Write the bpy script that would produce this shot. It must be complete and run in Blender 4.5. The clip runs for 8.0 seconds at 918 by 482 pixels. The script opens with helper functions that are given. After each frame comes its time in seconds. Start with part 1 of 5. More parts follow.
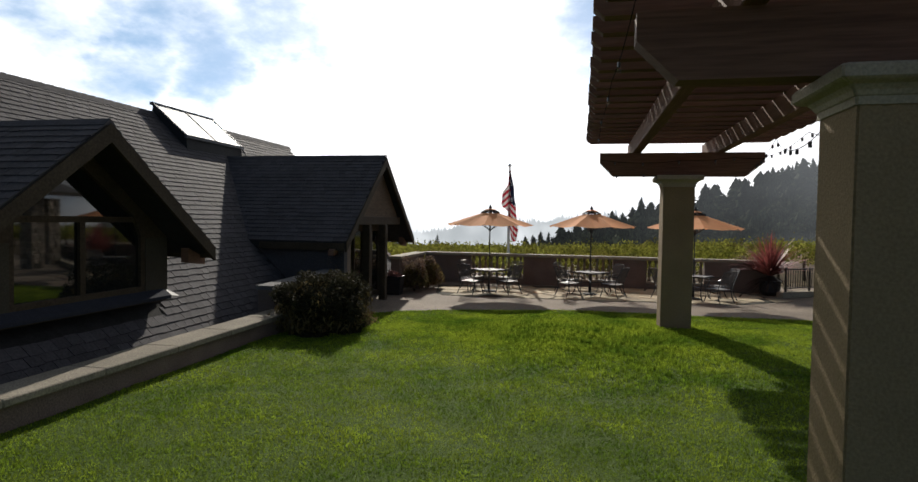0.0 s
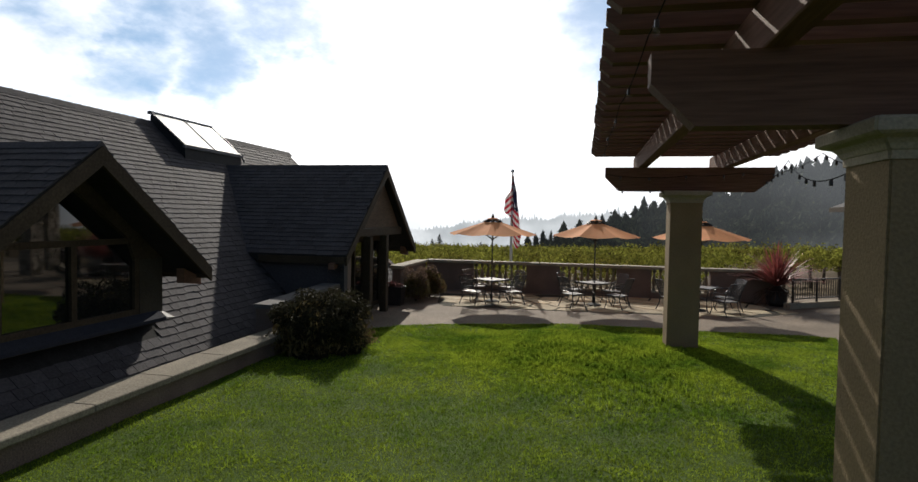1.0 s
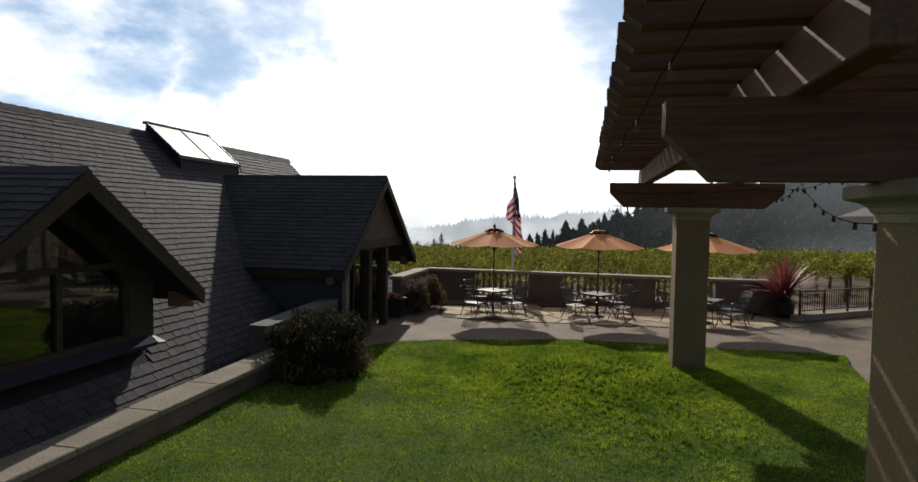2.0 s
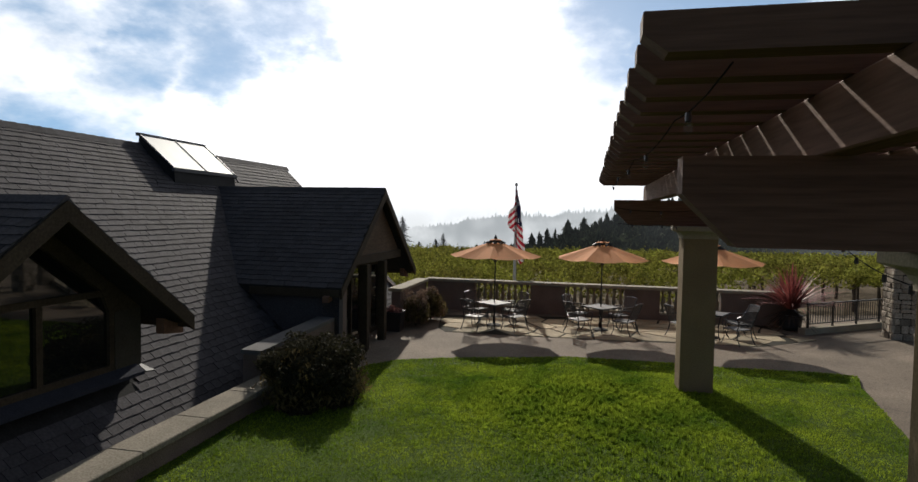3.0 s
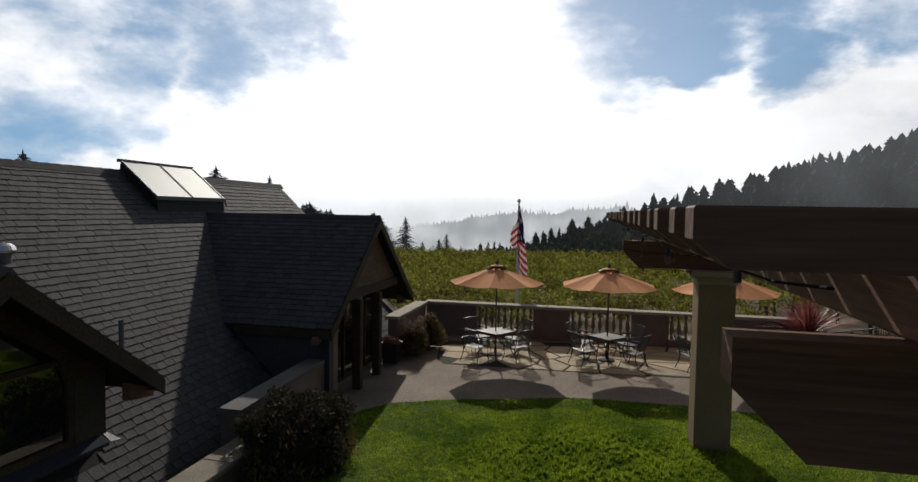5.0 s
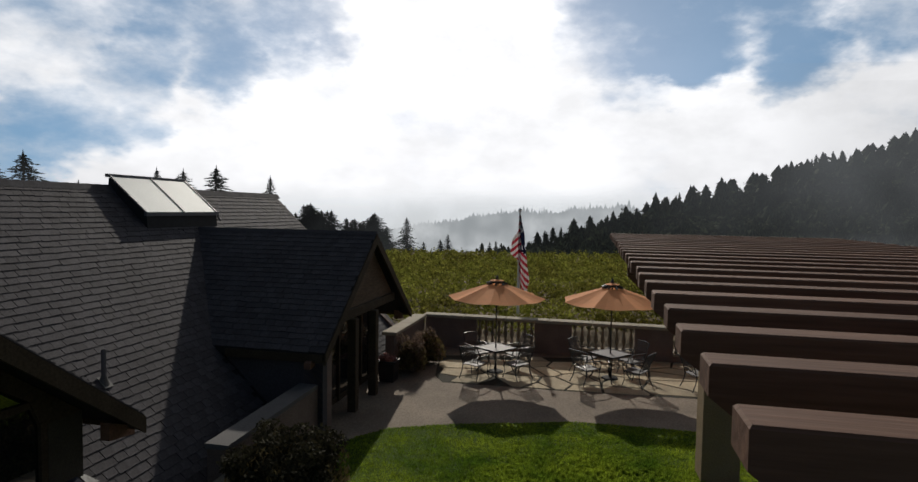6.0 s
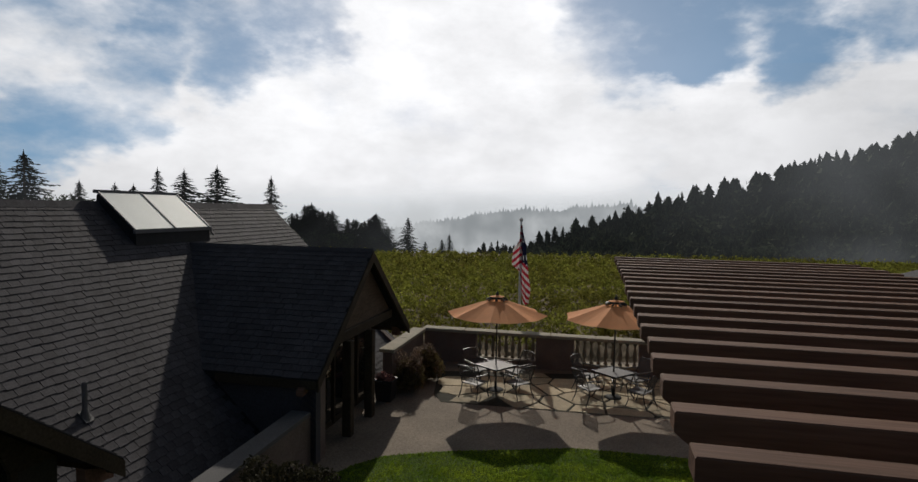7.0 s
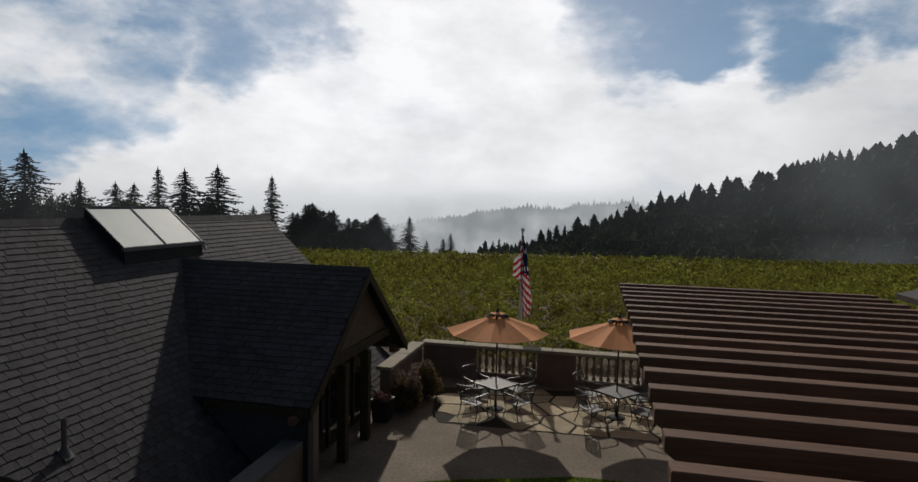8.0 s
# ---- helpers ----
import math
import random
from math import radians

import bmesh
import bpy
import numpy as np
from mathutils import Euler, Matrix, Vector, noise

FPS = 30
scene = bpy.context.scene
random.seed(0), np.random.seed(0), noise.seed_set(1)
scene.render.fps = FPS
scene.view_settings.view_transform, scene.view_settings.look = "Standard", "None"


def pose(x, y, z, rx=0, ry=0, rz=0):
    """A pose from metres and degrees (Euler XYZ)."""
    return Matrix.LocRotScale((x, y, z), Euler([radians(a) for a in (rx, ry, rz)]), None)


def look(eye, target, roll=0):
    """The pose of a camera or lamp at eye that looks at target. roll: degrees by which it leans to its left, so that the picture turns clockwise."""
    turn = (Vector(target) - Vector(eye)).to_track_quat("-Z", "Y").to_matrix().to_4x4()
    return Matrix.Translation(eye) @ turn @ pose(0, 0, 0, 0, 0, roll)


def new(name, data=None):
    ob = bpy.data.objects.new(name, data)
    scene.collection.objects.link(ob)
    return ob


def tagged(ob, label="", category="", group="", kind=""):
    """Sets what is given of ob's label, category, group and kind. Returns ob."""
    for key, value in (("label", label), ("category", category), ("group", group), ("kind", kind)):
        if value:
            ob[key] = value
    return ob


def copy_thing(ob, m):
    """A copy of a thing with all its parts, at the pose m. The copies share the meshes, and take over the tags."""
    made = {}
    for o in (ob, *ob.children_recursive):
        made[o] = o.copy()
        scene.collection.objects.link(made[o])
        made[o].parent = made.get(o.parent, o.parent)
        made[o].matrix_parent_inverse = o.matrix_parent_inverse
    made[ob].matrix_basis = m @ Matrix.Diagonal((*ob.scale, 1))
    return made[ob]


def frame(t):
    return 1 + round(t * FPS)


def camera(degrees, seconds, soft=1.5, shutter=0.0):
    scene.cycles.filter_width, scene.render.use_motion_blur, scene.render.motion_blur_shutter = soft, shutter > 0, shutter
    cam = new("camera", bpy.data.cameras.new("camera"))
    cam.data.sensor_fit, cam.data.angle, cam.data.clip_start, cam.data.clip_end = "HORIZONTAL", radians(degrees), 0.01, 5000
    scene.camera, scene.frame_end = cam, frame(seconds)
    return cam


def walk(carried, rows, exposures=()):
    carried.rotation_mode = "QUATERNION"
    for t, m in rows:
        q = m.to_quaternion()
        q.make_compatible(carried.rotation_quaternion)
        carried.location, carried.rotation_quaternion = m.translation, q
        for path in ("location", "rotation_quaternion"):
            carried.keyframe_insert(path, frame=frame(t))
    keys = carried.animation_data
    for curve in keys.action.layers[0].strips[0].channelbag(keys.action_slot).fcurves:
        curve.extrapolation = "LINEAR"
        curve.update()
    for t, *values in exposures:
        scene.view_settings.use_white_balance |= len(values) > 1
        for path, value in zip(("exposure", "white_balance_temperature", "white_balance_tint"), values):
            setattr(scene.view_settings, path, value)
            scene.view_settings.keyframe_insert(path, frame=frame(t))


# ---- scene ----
cam = camera(75.6, 8.0)
PATH = [
    (0, (0.000, 0.000, 2.447), (-0.0524, 1.9982, 2.3785), 0.92),
    (0.5, (-0.009, 0.124, 2.632), (-0.0654, 2.1214, 2.5588), 0.98),
    (1, (-0.012, 0.263, 2.818), (-0.0718, 2.2610, 2.7407), 1.01),
    (1.5, (-0.009, 0.418, 3.006), (-0.0721, 2.4158, 2.9244), 1.03),
    (3, (0.028, 0.961, 3.579), (-0.0450, 2.9578, 3.4891), 1.00),
    (3.5, (0.048, 1.164, 3.775), (-0.0290, 3.1601, 3.6827), 0.98),
    (4, (0.069, 1.375, 3.974), (-0.0108, 3.3712, 3.8794), 0.95),
    (4.5, (0.092, 1.594, 4.177), (0.0088, 3.5897, 4.0796), 0.93),
    (6, (0.161, 2.282, 4.808), (0.0691, 4.2771, 4.7029), 0.91),
    (6.5, (0.182, 2.518, 5.028), (0.0872, 4.5126, 4.9192), 0.93),
    (7, (0.201, 2.755, 5.252), (0.1029, 4.7491, 5.1402), 0.97),
    (7.5, (0.217, 2.991, 5.483), (0.1157, 4.9854, 5.3661), 1.04),
    (8, (0.228, 3.227, 5.719), (0.1246, 5.2202, 5.5972), 1.14),
]
EXPOSURES = [(0.0, 0.0), (1.5, -0.1), (3.5, -0.28), (5.0, -0.5), (8.0, -0.95)]
walk(cam, [(t, look(eye, target, roll)) for t, eye, target, roll in PATH], EXPOSURES)

# ---- sky, sun ----
SUN_EL, SUN_AZ = 29.5, 3.4   # elevation; degrees to the left of +y
world = bpy.data.worlds.new("sky")
scene.world = world
world.use_nodes = True
wn, wl = world.node_tree.nodes, world.node_tree.links
wn.clear()


def wnode(kind, **kw):
    n = wn.new(kind)
    for k, v in kw.items():
        if k == "op":
            n.operation = v
        elif k == "val":
            for i, x in v.items():
                n.inputs[i].default_value = x
    return n


def build_sky():
    sky = wn.new("ShaderNodeTexSky")
    sky.sky_type = "NISHITA"
    sky.sun_disc = False
    sky.sun_elevation = radians(SUN_EL)
    sky.sun_rotation = radians(-SUN_AZ)
    sky.air_density, sky.dust_density, sky.ozone_density = 1.0, 0.3, 1.2
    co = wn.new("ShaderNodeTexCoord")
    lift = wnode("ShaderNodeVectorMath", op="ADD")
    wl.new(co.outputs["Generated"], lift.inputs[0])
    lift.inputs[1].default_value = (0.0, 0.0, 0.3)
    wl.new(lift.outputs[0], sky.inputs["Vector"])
    # clouds: a broad bank with two blue openings, broken up by noise
    mp = wnode("ShaderNodeMapping", val={3: (1.0, 1.0, 1.9)})
    wl.new(co.outputs["Generated"], mp.inputs[0])
    n1 = wnode("ShaderNodeTexNoise", val={2: 3.1, 3: 7.0, 4: 0.56})
    wl.new(mp.outputs[0], n1.inputs["Vector"])
    n2 = wnode("ShaderNodeTexNoise", val={2: 9.0, 3: 5.0, 4: 0.6})
    wl.new(mp.outputs[0], n2.inputs["Vector"])

    # ragged edges: the openings are looked up in a direction bent by noise
    nw = wnode("ShaderNodeTexNoise", val={2: 7.0, 3: 5.0, 4: 0.55})
    wl.new(mp.outputs[0], nw.inputs["Vector"])
    off = wnode("ShaderNodeVectorMath", op="MULTIPLY_ADD")
    wl.new(nw.outputs["Color"], off.inputs[0])
    off.inputs[1].default_value = (0.22, 0.22, 0.22)
    wl.new(co.outputs["Generated"], off.inputs[2])
    bent = wnode("ShaderNodeVectorMath", op="SUBTRACT")
    wl.new(off.outputs[0], bent.inputs[0])
    bent.inputs[1].default_value = (0.11, 0.11, 0.11)
    unit = wnode("ShaderNodeVectorMath", op="NORMALIZE")
    wl.new(bent.outputs[0], unit.inputs[0])

    def hole(direction, near, far, depth):
        d = Vector(direction).normalized()
        dot = wnode("ShaderNodeVectorMath", op="DOT_PRODUCT")
        wl.new(unit.outputs[0], dot.inputs[0])
        dot.inputs[1].default_value = d
        r = wnode("ShaderNodeMapRange", val={1: math.cos(radians(far)), 2: math.cos(radians(near)), 3: 0.0, 4: depth})
        r.interpolation_type = "SMOOTHSTEP"
        wl.new(dot.outputs["Value"], r.inputs[0])
        return r.outputs[0]

    holes = [hole(*h) for h in SKY_HOLES]
    total = holes[0]
    for h in holes[1:]:
        m = wnode("ShaderNodeMath", op="SMOOTH_MAX", val={2: 0.25})
        wl.new(total, m.inputs[0]), wl.new(h, m.inputs[1])
        total = m.outputs[0]
    a = wnode("ShaderNodeMath", op="MULTIPLY_ADD", val={1: 2.7})
    wl.new(n1.outputs[0], a.inputs[0])
    b = wnode("ShaderNodeMath", op="MULTIPLY", val={1: 1.05})
    wl.new(total, b.inputs[0])
    c = wnode("ShaderNodeMath", op="SUBTRACT", val={0: -0.06})
    wl.new(b.outputs[0], c.inputs[1])
    wl.new(c.outputs[0], a.inputs[2])
    e = wnode("ShaderNodeMath", op="MULTIPLY_ADD", val={1: 1.2, 2: -0.6})
    wl.new(n2.outputs[0], e.inputs[0])
    f = wnode("ShaderNodeMath", op="ADD")
    wl.new(a.outputs[0], f.inputs[0]), wl.new(e.outputs[0], f.inputs[1])
    cover = wnode("ShaderNodeMapRange", val={1: -0.1, 2: 1.05, 3: 0.1, 4: 1.0})
    cover.interpolation_type = "SMOOTHSTEP"
    wl.new(f.outputs[0], cover.inputs[0])
    # cloud brightness: towards the sun the veil is brightest
    s = Vector((-math.sin(radians(SUN_AZ)) * math.cos(radians(SUN_EL)), math.cos(radians(SUN_AZ)) * math.cos(radians(SUN_EL)), math.sin(radians(SUN_EL))))
    dot = wnode("ShaderNodeVectorMath", op="DOT_PRODUCT")
    wl.new(co.outputs["Generated"], dot.inputs[0])
    dot.inputs[1].default_value = s
    glow = wnode("ShaderNodeMapRange", val={1: 0.42, 2: 0.92, 3: CLOUD_DIM, 4: CLOUD_BRIGHT})
    glow.interpolation_type = "SMOOTHSTEP"
    wl.new(dot.outputs["Value"], glow.inputs[0])
    sky_bg = wnode("ShaderNodeBackground", val={1: SKY_STRENGTH})
    sat = wnode("ShaderNodeHueSaturation", val={0: 0.485, 1: 1.3})
    wl.new(sky.outputs[0], sat.inputs["Color"])
    wl.new(sat.outputs[0], sky_bg.inputs[0])
    cloud_bg = wnode("ShaderNodeBackground", val={0: (0.975, 0.978, 1.0, 1)})
    # billows: soft grey undersides within the cloud
    n3 = wnode("ShaderNodeTexNoise", val={2: 5.5, 3: 8.0, 4: 0.62})
    wl.new(mp.outputs[0], n3.inputs["Vector"])
    bil = wnode("ShaderNodeMapRange", val={1: 0.34, 2: 0.6, 3: 0.86, 4: 1.05})
    wl.new(n3.outputs[0], bil.inputs[0])
    lit = wnode("ShaderNodeMath", op="MULTIPLY")
    wl.new(glow.outputs[0], lit.inputs[0]), wl.new(bil.outputs[0], lit.inputs[1])
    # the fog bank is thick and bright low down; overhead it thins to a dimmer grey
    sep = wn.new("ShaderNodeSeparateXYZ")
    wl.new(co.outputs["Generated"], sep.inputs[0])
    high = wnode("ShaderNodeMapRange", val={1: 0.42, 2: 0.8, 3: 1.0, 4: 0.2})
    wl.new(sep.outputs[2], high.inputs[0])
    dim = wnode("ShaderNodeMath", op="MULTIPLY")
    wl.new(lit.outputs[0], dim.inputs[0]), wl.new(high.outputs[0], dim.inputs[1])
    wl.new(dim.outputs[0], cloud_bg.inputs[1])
    mix = wn.new("ShaderNodeMixShader")
    wl.new(cover.outputs[0], mix.inputs[0])
    wl.new(sky_bg.outputs[0], mix.inputs[1])
    wl.new(cloud_bg.outputs[0], mix.inputs[2])
    out = wn.new("ShaderNodeOutputWorld")
    wl.new(mix.outputs[0], out.inputs[0])


SKY_STRENGTH, CLOUD_DIM, CLOUD_BRIGHT = 0.14, 0.28, 1.8
# openings in the cloud: direction, full and outer radius in degrees, depth
SKY_HOLES = [((0.305, 1.0, 0.27), 1.5, 5.5, 1.25), ((0.235, 1.0, 0.318), 1.0, 9, 1.0), ((0.34, 1.0, 0.351), 3, 9, 1.2), ((0.508, 1.0, 0.266), 0.8, 6, 1.1), ((0.13, 1.0, 0.27), 0.5, 4.5, 0.7), ((0.687, 1.0, 0.363), 1, 7, 1.15), ((0.409, 1.0, 0.447), 4, 12, 1.1), ((-0.729, 1.0, 0.152), 0.8, 6.5, 1.15), ((-0.61, 1.0, 0.214), 0.8, 6.5, 1.1), ((-0.452, 1.0, 0.266), 0.8, 6.5, 1.05), ((-0.769, 1.0, 0.275), 2, 9, 0.85), ((-0.531, 1.0, 0.334), 2, 10, 0.85), ((-0.808, 1.0, 0.101), 0.5, 5, 1.0), ((-0.313, 1.0, 0.324), 0.8, 6, 0.95), ((-0.393, 1.0, 0.381), 3, 11, 0.9), ((0.1, -1.0, 0.75), 40, 74, 0.8)]
build_sky()
sun = new("sun", bpy.data.lights.new("sun", "SUN"))
sun.data.energy, sun.data.angle, sun.data.color = 5.0, radians(0.6), (1.0, 0.93, 0.82)
sun.matrix_world = look((0, 0, 30), (30 * math.sin(radians(SUN_AZ)), -30 * math.cos(radians(SUN_AZ)), 30 - 30 * math.tan(radians(SUN_EL))))

# ---- materials ----
MATS = {}


def mat(name, col, rough=0.8, metal=0.0, var=0.25, scale=6.0, fine=40.0, bump=0.3, dist=0.01, col2=None, per=0.0, trans=None, spec=0.12, stretch=None):
    """A surface with colour varied at two scales, bump, and a shade of its own for each piece (per)."""
    if name in MATS:
        return MATS[name]
    m = bpy.data.materials.new(name)
    m.use_nodes = True
    n, l = m.node_tree.nodes, m.node_tree.links
    b = n["Principled BSDF"]
    b.inputs["Roughness"].default_value, b.inputs["Metallic"].default_value = rough, metal
    b.inputs["Specular IOR Level"].default_value = spec
    co = n.new("ShaderNodeTexCoord")
    big, small = n.new("ShaderNodeTexNoise"), n.new("ShaderNodeTexNoise")
    for t, sc, det in ((big, scale, 4.0), (small, fine, 6.0)):
        if stretch:
            mp = n.new("ShaderNodeMapping")
            mp.inputs["Scale"].default_value = stretch
            l.new(co.outputs["Object"], mp.inputs["Vector"]), l.new(mp.outputs[0], t.inputs["Vector"])
        else:
            l.new(co.outputs["Object"], t.inputs["Vector"])
        t.inputs["Scale"].default_value, t.inputs["Detail"].default_value = sc, det
    ramp = n.new("ShaderNodeMix")
    ramp.data_type = "RGBA"
    c2 = col2 or tuple(c * (1 - var) for c in col)
    ramp.inputs[6].default_value, ramp.inputs[7].default_value = (*c2, 1), (*col, 1)
    cr = n.new("ShaderNodeMapRange")
    for i, v in enumerate((0.32, 0.68, 0.0, 1.0)):
        cr.inputs[i + 1].default_value = v
    l.new(big.outputs[0], cr.inputs[0]), l.new(cr.outputs[0], ramp.inputs[0])
    hsv = n.new("ShaderNodeHueSaturation")
    l.new(ramp.outputs[2], hsv.inputs["Color"])
    v = n.new("ShaderNodeMapRange")
    for i, x in enumerate((0.3, 0.7, 1 - var, 1 + var)):
        v.inputs[i + 1].default_value = x
    l.new(small.outputs[0], v.inputs[0])
    if per:
        info = n.new("ShaderNodeObjectInfo")
        geo = n.new("ShaderNodeNewGeometry")
        add = n.new("ShaderNodeMath")
        add.operation = "ADD"
        l.new(info.outputs["Random"], add.inputs[0]), l.new(geo.outputs["Random Per Island"], add.inputs[1])
        fr = n.new("ShaderNodeMath")
        fr.operation = "FRACT"
        l.new(add.outputs[0], fr.inputs[0])
        pm = n.new("ShaderNodeMapRange")
        for i, x in enumerate((0.0, 1.0, 1 - per, 1 + per)):
            pm.inputs[i + 1].default_value = x
        l.new(fr.outputs[0], pm.inputs[0])
        mul = n.new("ShaderNodeMath")
        mul.operation = "MULTIPLY"
        l.new(pm.outputs[0], mul.inputs[0]), l.new(v.outputs[0], mul.inputs[1])
        l.new(mul.outputs[0], hsv.inputs["Value"])
    else:
        l.new(v.outputs[0], hsv.inputs["Value"])
    l.new(hsv.outputs[0], b.inputs["Base Color"])
    if bump:
        bp = n.new("ShaderNodeBump")
        bp.inputs["Strength"].default_value, bp.inputs["Distance"].default_value = bump, dist
        l.new(small.outputs[0], bp.inputs["Height"]), l.new(bp.outputs[0], b.inputs["Normal"])
    if trans:
        tr = n.new("ShaderNodeBsdfTranslucent")
        l.new(hsv.outputs[0], tr.inputs["Color"])
        mx = n.new("ShaderNodeMixShader")
        mx.inputs[0].default_value = trans
        l.new(b.outputs[0], mx.inputs[1]), l.new(tr.outputs[0], mx.inputs[2])
        l.new(mx.outputs[0], n["Material Output"].inputs[0])
    MATS[name] = m
    return m


SHINGLE = mat("slate_shingle", (0.069, 0.065, 0.072), 0.85, var=0.25, scale=0.5, fine=30, per=0.18, bump=0.5, spec=0.2)
ROOFDECK = mat("roof_underlay", (0.03, 0.03, 0.03), 0.9)
TIMBER = mat("brown_stained_timber", (0.155, 0.087, 0.06), 0.75, var=0.24, scale=5.0, fine=40, per=0.2, bump=0.3, stretch=(0.06, 1, 1))
TIMBER_ALONG = mat("brown_stained_timber_beam", (0.155, 0.087, 0.06), 0.75, var=0.24, scale=5.0, fine=40, per=0.2, bump=0.3, stretch=(1, 0.06, 1))
DARKWOOD = mat("dark_brown_wood", (0.06, 0.045, 0.03), 0.7, var=0.3, scale=3, fine=30)
STUCCO = mat("tan_stucco", (0.235, 0.176, 0.105), 0.9, var=0.16, scale=1.3, fine=45, bump=0.6, dist=0.015)
WALLSTUCCO = mat("weathered_brown_stucco", (0.19, 0.145, 0.125), 0.9, var=0.3, scale=1.5, fine=50, bump=0.6, dist=0.015)
CAPSTONE = mat("cream_cast_stone", (0.32, 0.28, 0.215), 0.85, var=0.2, scale=2, fine=50)
CONCRETE = mat("exposed_aggregate_concrete", (0.225, 0.183, 0.143), 0.85, var=0.38, scale=0.6, fine=38, bump=0.6, dist=0.006)
FLAGSTONE = mat("tan_flagstone", (0.4, 0.335, 0.23), 0.85, var=0.25, scale=2.2, fine=40, per=0.24, bump=0.5)
JOINT = mat("dark_joint_mortar", (0.045, 0.042, 0.032), 0.95, var=0.3)
GLASS = mat("dark_window_glass", (0.01, 0.012, 0.012), 0.03, var=0.05, bump=0.0, spec=1.0)
GLASS.node_tree.nodes["Principled BSDF"].inputs["IOR"].default_value = 1.68
METAL = mat("dark_wrought_metal", (0.028, 0.028, 0.03), 0.32, metal=0.15, var=0.1, bump=0, spec=0.5)
SLING = mat("grey_sling_fabric", (0.075, 0.075, 0.08), 0.62, var=0.15, fine=200, bump=0.1, spec=0.25)
CANVAS = mat("coral_umbrella_canvas", (0.95, 0.43, 0.2), 0.8, var=0.08, scale=3, fine=200, bump=0.1, trans=0.35)
GRASS = mat("mown_grass", (0.05, 0.085, 0.009), 0.9, var=0.3, scale=0.7, fine=60, bump=0.8, dist=0.03, col2=(0.045, 0.075, 0.008))
BLADE = mat("grass_blades", (0.255, 0.33, 0.03), 0.9, var=0.3, scale=1.15, fine=9, bump=0, col2=(0.085, 0.155, 0.015), per=0.55, trans=0.45, spec=0.03)
SOIL = mat("brown_soil", (0.14, 0.105, 0.065), 0.95, var=0.35, scale=0.3, fine=8)
VINELEAF = mat("vine_leaves", (0.248, 0.266, 0.048), 0.9, var=0.4, scale=0.3, fine=1.5, bump=0, col2=(0.13, 0.115, 0.026), per=0.55, trans=0.35, spec=0.03)
BARK = mat("bark", (0.1, 0.075, 0.055), 0.9, var=0.3, scale=3, fine=20)
NEEDLE = mat("conifer_needles", (0.03, 0.042, 0.025), 0.95, var=0.3, scale=0.4, fine=3, bump=0, per=0.35, trans=0.05, spec=0.02)
BROADLEAF = mat("broad_leaves", (0.05, 0.07, 0.025), 0.9, var=0.3, scale=0.4, fine=3, bump=0, per=0.35, trans=0.25)

# ---- mesh helpers ----
LOC = pose(0, 0, 0, 0, 0, -10.2)   # the axes of house, pergola and terrace


def empty(name, m=None):
    ob = new(name)
    ob.matrix_world = m or Matrix.Identity(4)
    return ob


def mesh_of(name, bm, material):
    me = bpy.data.meshes.new(name)
    bm.to_mesh(me)
    bm.free()
    for mm in (material if isinstance(material, (list, tuple)) else [material]):
        me.materials.append(mm)
    return me


def part(name, bm, material, parent=None, label="", at=None):
    """Links a bmesh as one mesh object, under a thing or a part."""
    ob = new(name, bm if isinstance(bm, bpy.types.Mesh) else mesh_of(name, bm, material))
    if parent is not None:
        ob.parent = parent
    if at is not None:
        ob.matrix_local = at
    if label:
        ob["label"] = label
    return ob


def raw(name, verts, faces, material, parent=None, label=""):
    me = bpy.data.meshes.new(name)
    me.from_pydata([tuple(v) for v in verts], [], faces)
    me.materials.append(material)
    return part(name, me, None, parent, label)


def box(x0, x1, y0, y1, z0, z1, bevel=0.0, bm=None):
    bm = bm or bmesh.new()
    g = bmesh.ops.create_cube(bm, size=1.0)["verts"]
    for v in g:
        v.co = Vector((x0 if v.co.x < 0 else x1, y0 if v.co.y < 0 else y1, z0 if v.co.z < 0 else z1))
    if bevel:
        es = list({e for v in g for e in v.link_edges})
        bmesh.ops.bevel(bm, geom=es, offset=bevel, segments=1, affect="EDGES")
    return bm


def prism(pts, d, bm=None):
    """A slab: polygon pts (3D, one plane) pushed along the vector d."""
    bm = bm or bmesh.new()
    a = [bm.verts.new(p) for p in pts]
    b = [bm.verts.new(Vector(p) + Vector(d)) for p in pts]
    n = len(a)
    bm.faces.new(a), bm.faces.new(b[::-1])
    for i in range(n):
        bm.faces.new((a[i], b[i], b[(i + 1) % n], a[(i + 1) % n]))
    bmesh.ops.recalc_face_normals(bm, faces=bm.faces)
    return bm


def lathe(profile, seg=12, bm=None, at=(0, 0, 0)):
    bm = bm or bmesh.new()
    rings = []
    for r, z in profile:
        rings.append([bm.verts.new((at[0] + r * math.cos(2 * math.pi * i / seg), at[1] + r * math.sin(2 * math.pi * i / seg), at[2] + z)) for i in range(seg)])
    for p, q in zip(rings, rings[1:]):
        for i in range(seg):
            bm.faces.new((p[i], p[(i + 1) % seg], q[(i + 1) % seg], q[i]))
    bm.faces.new(rings[0][::-1]), bm.faces.new(rings[-1])
    return bm


